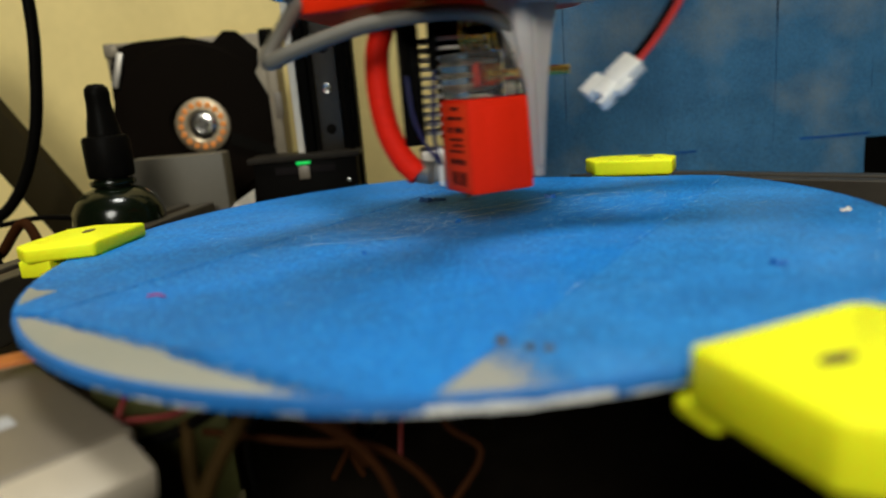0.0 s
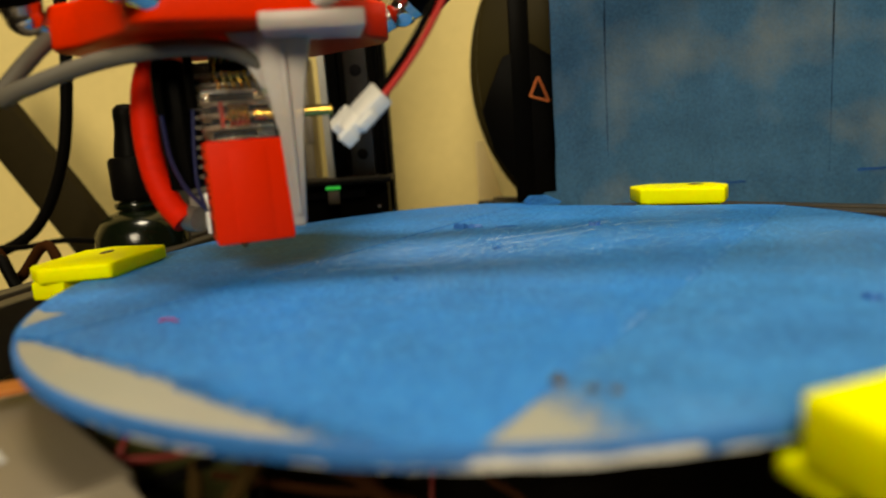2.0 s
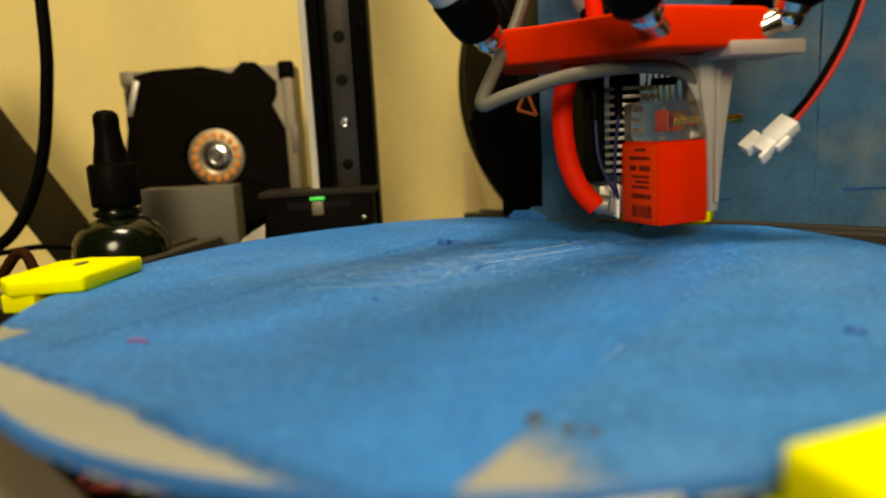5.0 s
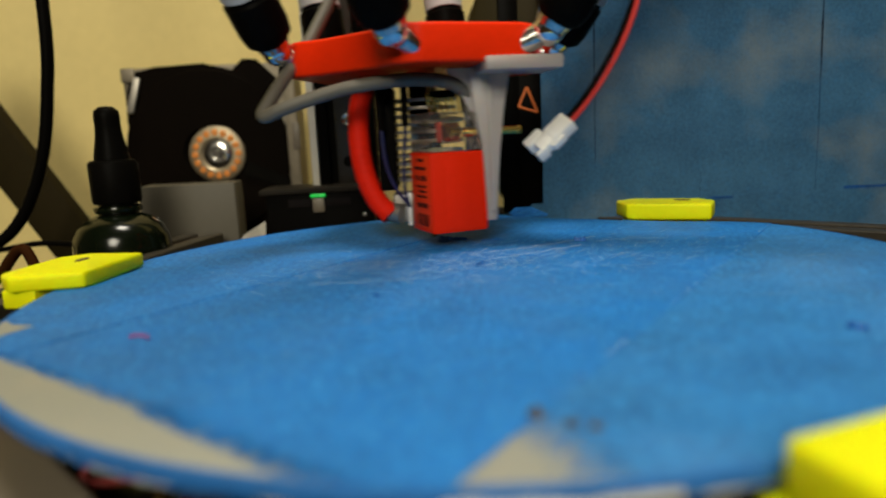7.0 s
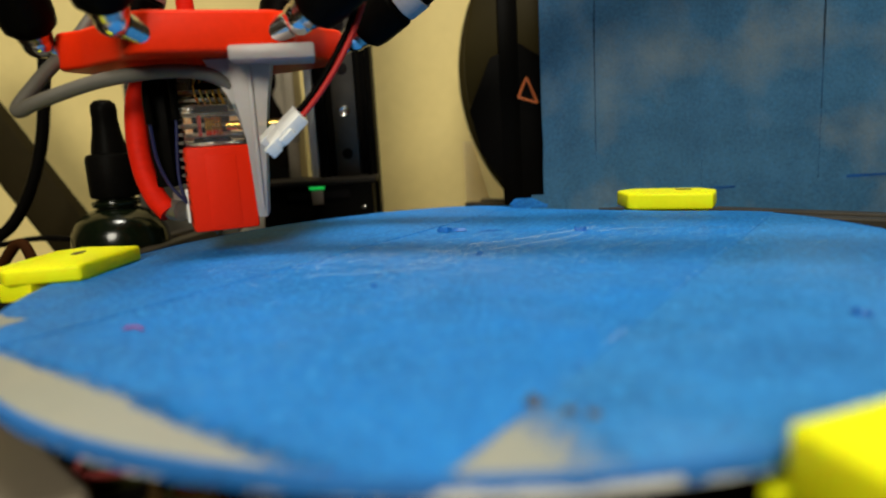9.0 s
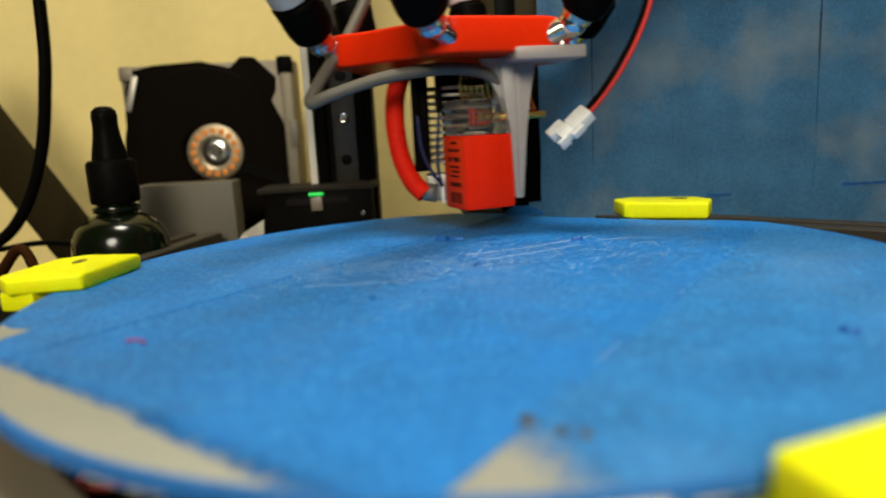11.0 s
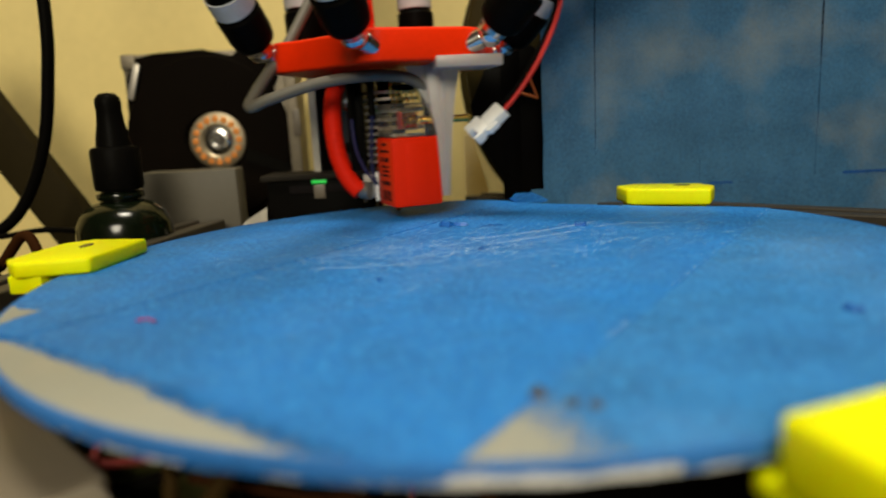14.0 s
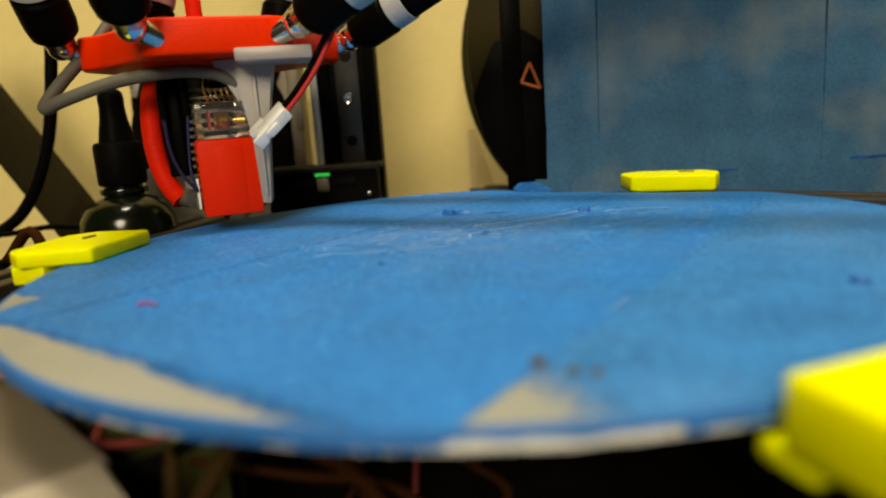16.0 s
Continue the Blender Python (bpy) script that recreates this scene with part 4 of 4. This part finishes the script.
    # hotend
    hx, hy = -1.2, 31.0
    sink = part("heatsink", lathe([(0, 14), (5, 14), (5, 50), (0, 50)], 24, Matrix.Translation((hx, hy, 0))), BLACK_METAL, head, "heatsink core")
    for k in range(11):
        z = 15.5 + k * 2.65
        part("fin", lathe([(4, z), (11.2, z), (11.3, z + 0.5), (11.2, z + 1.0), (4, z + 1.0)], 36, Matrix.Translation((hx, hy, 0))), ALU, sink, "bright metal cooling fin")
    part("fan_case", block(-17.2, -11.0, 19.0, 42.0, 13, 47, 0.8), BLACK, head, "black fan case")
    part("throat", rod((hx, hy, 10), (hx, hy, 15), 2.2), STEEL, head)
    part("heater_block", block(-13, 3, 20, 33, 2.0, 11.5, 0.8), mat("dull_heater_metal", (0.30, 0.28, 0.25), 0.45, 0.8, 0.2, 500), head, "dull metal heater block")
    part("nozzle", lathe([(0, -3.7), (0.5, -3.7), (2.2, -1.2), (3.2, -1.0), (3.2, 1.2), (2, 2.2), (0, 2.2)], 18, Matrix.Translation((0.2, 21.5, 0))), mat("dark_brass", (0.28, 0.20, 0.09), 0.4, 0.9, 0.2, 800), head, "stained brass nozzle")
    part("insulation", block(-8.0, -6.9, 17.5, 26, 1.0, 12, 0.3), WHITE_PLASTIC, head, "white insulation strip")
    part("clamp_ring", rod((-13.6, 20.2, 5.5), (-10.0, 18.5, 5.0), 3.4, 20), mat("dull_heater_metal", (0.30, 0.28, 0.25), 0.45, 0.8), head)
    part("air_tube", tube([(-14, 30, 54), (-19.0, 28.5, 50), (-22.6, 26.5, 42), (-23.6, 24.8, 31), (-22.2, 22.8, 19), (-18.6, 20.6, 10), (-14.0, 18.6, 4.6)], 3.5, 16, 8), RED_TUBE, head, "curved red silicone tube")
    # wires
    part("sleeve", tube([(-15.0, 18, 50), (-15.4, 15.6, 42), (-15.2, 15.2, 33)], 1.3, 8), WIRE_BLACK, head, "black heat-shrink sleeve")
    part("sleeve", tube([(-7.2, 17, 50), (-7.4, 16.6, 42), (-7.4, 16.6, 34)], 1.3, 8), WIRE_BLACK, head, "black heat-shrink sleeve")
    part("sensor_wire", tube([(-15.2, 15.2, 33), (-14.4, 15.2, 22), (-11.6, 15.4, 14), (-8.0, 16.4, 8.5)], 0.55, 8), WIRE_BLUE, head, "thin dark blue wire")
    part("sensor_wire", tube([(-7.4, 16.6, 34), (-8.4, 16.6, 24), (-8.8, 16.6, 15), (-7.6, 17, 7.5)], 0.55, 8), WIRE_BLUE, head, "thin dark blue wire")
    for k in range(6):
        x = 1.0 + 1.9 * k
        part("spring_loop", tube([(x, 14.5, 38), (x - 0.8, 13.2, 42), (x - 0.3, 13.2, 46), (x + 0.6, 15, 50)], 0.45, 6, 5), BRASS, head)
    part("choke", rod((2.0, 13.5, 43.5), (9.0, 12.0, 43.5), 1.2, 12), BLACK, head)
    part("grey_cable", tube([(13.5, 9.5, 36), (12.8, 8.6, 42), (9.0, 6.6, 45.6), (2, 5.6, 47.4), (-9, 5.8, 47.8), (-26, 6.6, 46.0), (-44, 7.0, 41.2), (-50.2, 8.0, 39.0), (-51.2, 9.6, 40.6), (-47.2, 15, 48), (-42, 23, 57), (-37, 30, 66), (-29, 44, 86), (-22, 56, 115)], 2.15, 12, 8), GREY_CABLE, head, "stiff grey cable with a sharp kink")
    part("guide_tube", tube([(CX - 8, CY + 6, 58), (CX - 9.5, CY + 10, 80), (CX - 13, CY + 16, 130)], 3.0, 12), RED_TUBE, head, "red feed tube")
    # loose connector that swings on its twin wire
    m = along((34.6, -0.6, 23.6), (45.2, -0.8, 33.2)) @ Matrix.Translation((0, 0, 1.4)) @ Matrix.Rotation(radians(38), 4, "Z") @ Matrix.Scale(0.94, 4)
    con = part("connector", block(-3.4, 3.4, -2.2, 2.2, 5.6, 14, 0.5, m), WHITE_PLASTIC, head, "white nylon plug on a swinging twin wire")
    part("mating_half", block(-3.0, 3.0, -1.9, 1.9, 0.6, 6.2, 0.5, m), WHITE_PLASTIC, con)
    part("prong", block(-3.4, -2.2, -2.2, 2.2, -1.6, 2.2, 0.3, m), WHITE_PLASTIC, con)
    part("prong", block(2.2, 3.4, -2.2, 2.2, -1.6, 2.2, 0.3, m), WHITE_PLASTIC, con)
    part("latch_tab", block(-4.6, -3.2, -1.4, 1.4, 4, 9, 0.3, m), WHITE_PLASTIC, con)
    part("latch_tab", block(3.2, 6.6, -1.6, 1.6, -1.5, 5.4, 0.5, m), WHITE_PLASTIC, con)
    for k in (-1, 1):
        part("contact", block(k * 1.5 - 0.5, k * 1.5 + 0.5, -2.32, -2.1, 8.4, 11.6, 0, m), BOX_GREY, con, "grey contact window")
    for s, material, lab in ((0.8, WIRE_RED, "red wire"), (-0.8, WIRE_BLACK, "black wire")):
        part("lead", tube([(43.4 + s * 0.8, -0.8, 31.6 - s * 0.7), (50 + s * 0.8, -0.4, 38.6 - s * 0.6), (56.4 + s, 0.2, 47.4 - s * 0.5), (62.6 + s, 1.2, 58.5 - s * 0.3), (66.8 + s, 2.4, 70), (68.6 + s, 5, 84), (67.5 + s, 10, 104), (60 + s, 18, 130)], 0.85, 10, 8), material, con, lab)
    return head, con


HEAD, PLUG = hotend_carriage()
ROD_LENGTH, CARRIAGE_R = 235.0, 150.0


def push_rod():
    ob = thing("push_rod", 0, 0, 0, "thick black push rod with a white band and magnetic cup", "rod", "push rods")
    part("tube", lathe([(0, 20), (7.2, 20), (7.2, 200), (0, 200)], 28), CARBON, ob)
    part("end_cup", lathe([(3.2, 3.4), (4.6, 2.6), (7.6, 5.5), (8.2, 9), (8.2, 19), (7.4, 20), (0, 20)], 28), BLACK, ob, "black end cup")
    part("band", lathe([(7.3, 21), (7.8, 21.2), (7.8, 28.3), (7.3, 28.5)], 28), WHITE_PAINT, ob, "white band")
    part("retainer", lathe([(3.9, 1.6), (4.9, 1.2), (5.6, 3.8), (4.6, 4.2)], 24), STEEL, ob, "bright retaining ring")
    return ob


RODS = [push_rod()]
for _ in range(5):
    RODS.append(copy_thing(RODS[0], Matrix.Identity(4)))

# seconds and the place of the head's origin
HEAD_ROWS = [
    (0.0, 3.4, -19.6, 11.3), (0.5, -20.7, -26.1, 11.3), (1.0, -42.4, -35.0, 11.4), (1.5, -63.5, -40.8, 11.2),
    (2.0, -69.8, -21.3, 10.1), (2.5, -48.7, -14.1, 10.1), (3.0, -27.2, -4.3, 9.0), (3.5, -5.1, 9.0, 7.9),
    (4.0, 16.0, 9.2, 6.8), (4.5, 37.7, 13.1, 6.5), (5.0, 56.0, 20.0, 6.2), (5.5, 50.0, 45.0, 5.6), (6.0, 30.0, 42.0, 5.4), (6.5, 9.0, 35.0, 5.2), (7.0, -12.3, 27.6, 5.1),
    (7.5, -33.9, 19.6, 6.6), (8.0, -56.2, 10.6, 8.2), (8.5, -76.4, 0.5, 8.4), (9.0, -83.4, 22.7, 8.0),
    (9.5, -63.0, 27.5, 8.2), (10.0, -42.0, 34.0, 8.5), (10.5, -20.5, 41.0, 9.0), (11.0, 0.5, 48.0, 9.4), (11.5, 21.6, 55.1, 9.4),
    (12.0, 42.3, 61.0, 8.4), (12.5, 35.7, 80.0, 5.2), (13.0, 14.7, 74.0, 5.2), (13.5, -5.8, 69.8, 5.2), (14.0, -26.3, 63.9, 4.8),
    (14.5, -47.1, 58.0, 4.6), (15.0, -68.7, 51.2, 5.2), (15.5, -90.4, 45.5, 5.9), (16.0, -89.0, 41.5, 5.2),
]


# seconds and how far the plug has swung from its rest, sideways and up
PLUG_ROWS = [
    (0.0, -1.3, -1.5), (0.5, -10.0, -0.8), (1.0, -12.4, 2.0), (1.5, -13.8, 1.3), (2.0, -2.4, 0.5), (2.5, -4.0, -0.4), (3.0, -3.6, -0.9),
    (3.5, -3.3, -1.9), (4.0, -4.8, -2.6), (4.5, -6.7, -3.8), (5.0, -6.5, -3.8), (5.5, -1.5, -3.0), (6.0, -1.0, -2.0), (6.5, -1.6, -1.0), (7.0, -2.6, -0.1),
    (7.5, -6.0, 0.5), (8.0, -8.6, 1.0), (8.5, -9.4, 0.4), (9.0, -10.6, -0.1), (9.5, -6.0, -0.6), (10.0, -4.0, -1.0), (10.5, -3.4, -1.5), (11.0, -3.6, -2.0),
    (11.5, -4.1, -2.4), (12.0, -5.5, -2.8), (12.5, -5.5, -2.7), (13.0, -5.2, -1.2), (13.5, -3.8, -0.2), (14.0, -5.0, 0.4), (14.5, -9.6, 1.0),
    (15.0, -12.4, 0.5), (15.5, -15.8, -0.1), (16.0, -15.2, 0.3),
]


def motions():
    walk(PLUG, [(t, pose(x * 0.001, 0, z * 0.001)) for t, x, z in PLUG_ROWS])
    walk(HEAD, [(t, pose(x * 0.001, y * 0.001, z * 0.001)) for t, x, y, z in HEAD_ROWS])
    i = 0
    for k in (0, 1, 2):
        az = radians(TOWER_AZ[k])
        n, u = Vector((math.cos(az), math.sin(az), 0)), Vector((-math.sin(az), math.cos(az), 0))
        for s in (-1, 1):
            rows = []
            for t, x, y, z in HEAD_ROWS:
                low = Vector((x, y, z)) + joint(k, s)
                flat = n * CARRIAGE_R + u * (JS * s) - Vector((low.x, low.y, 0))
                rise = math.sqrt(max(ROD_LENGTH ** 2 - flat.length ** 2, 1))
                way = flat + Vector((0, 0, rise))
                rows.append((t, Matrix.Translation(low * 0.001) @ way.to_track_quat("Z", "Y").to_matrix().to_4x4()))
            walk(RODS[i], rows)
            i += 1


motions()
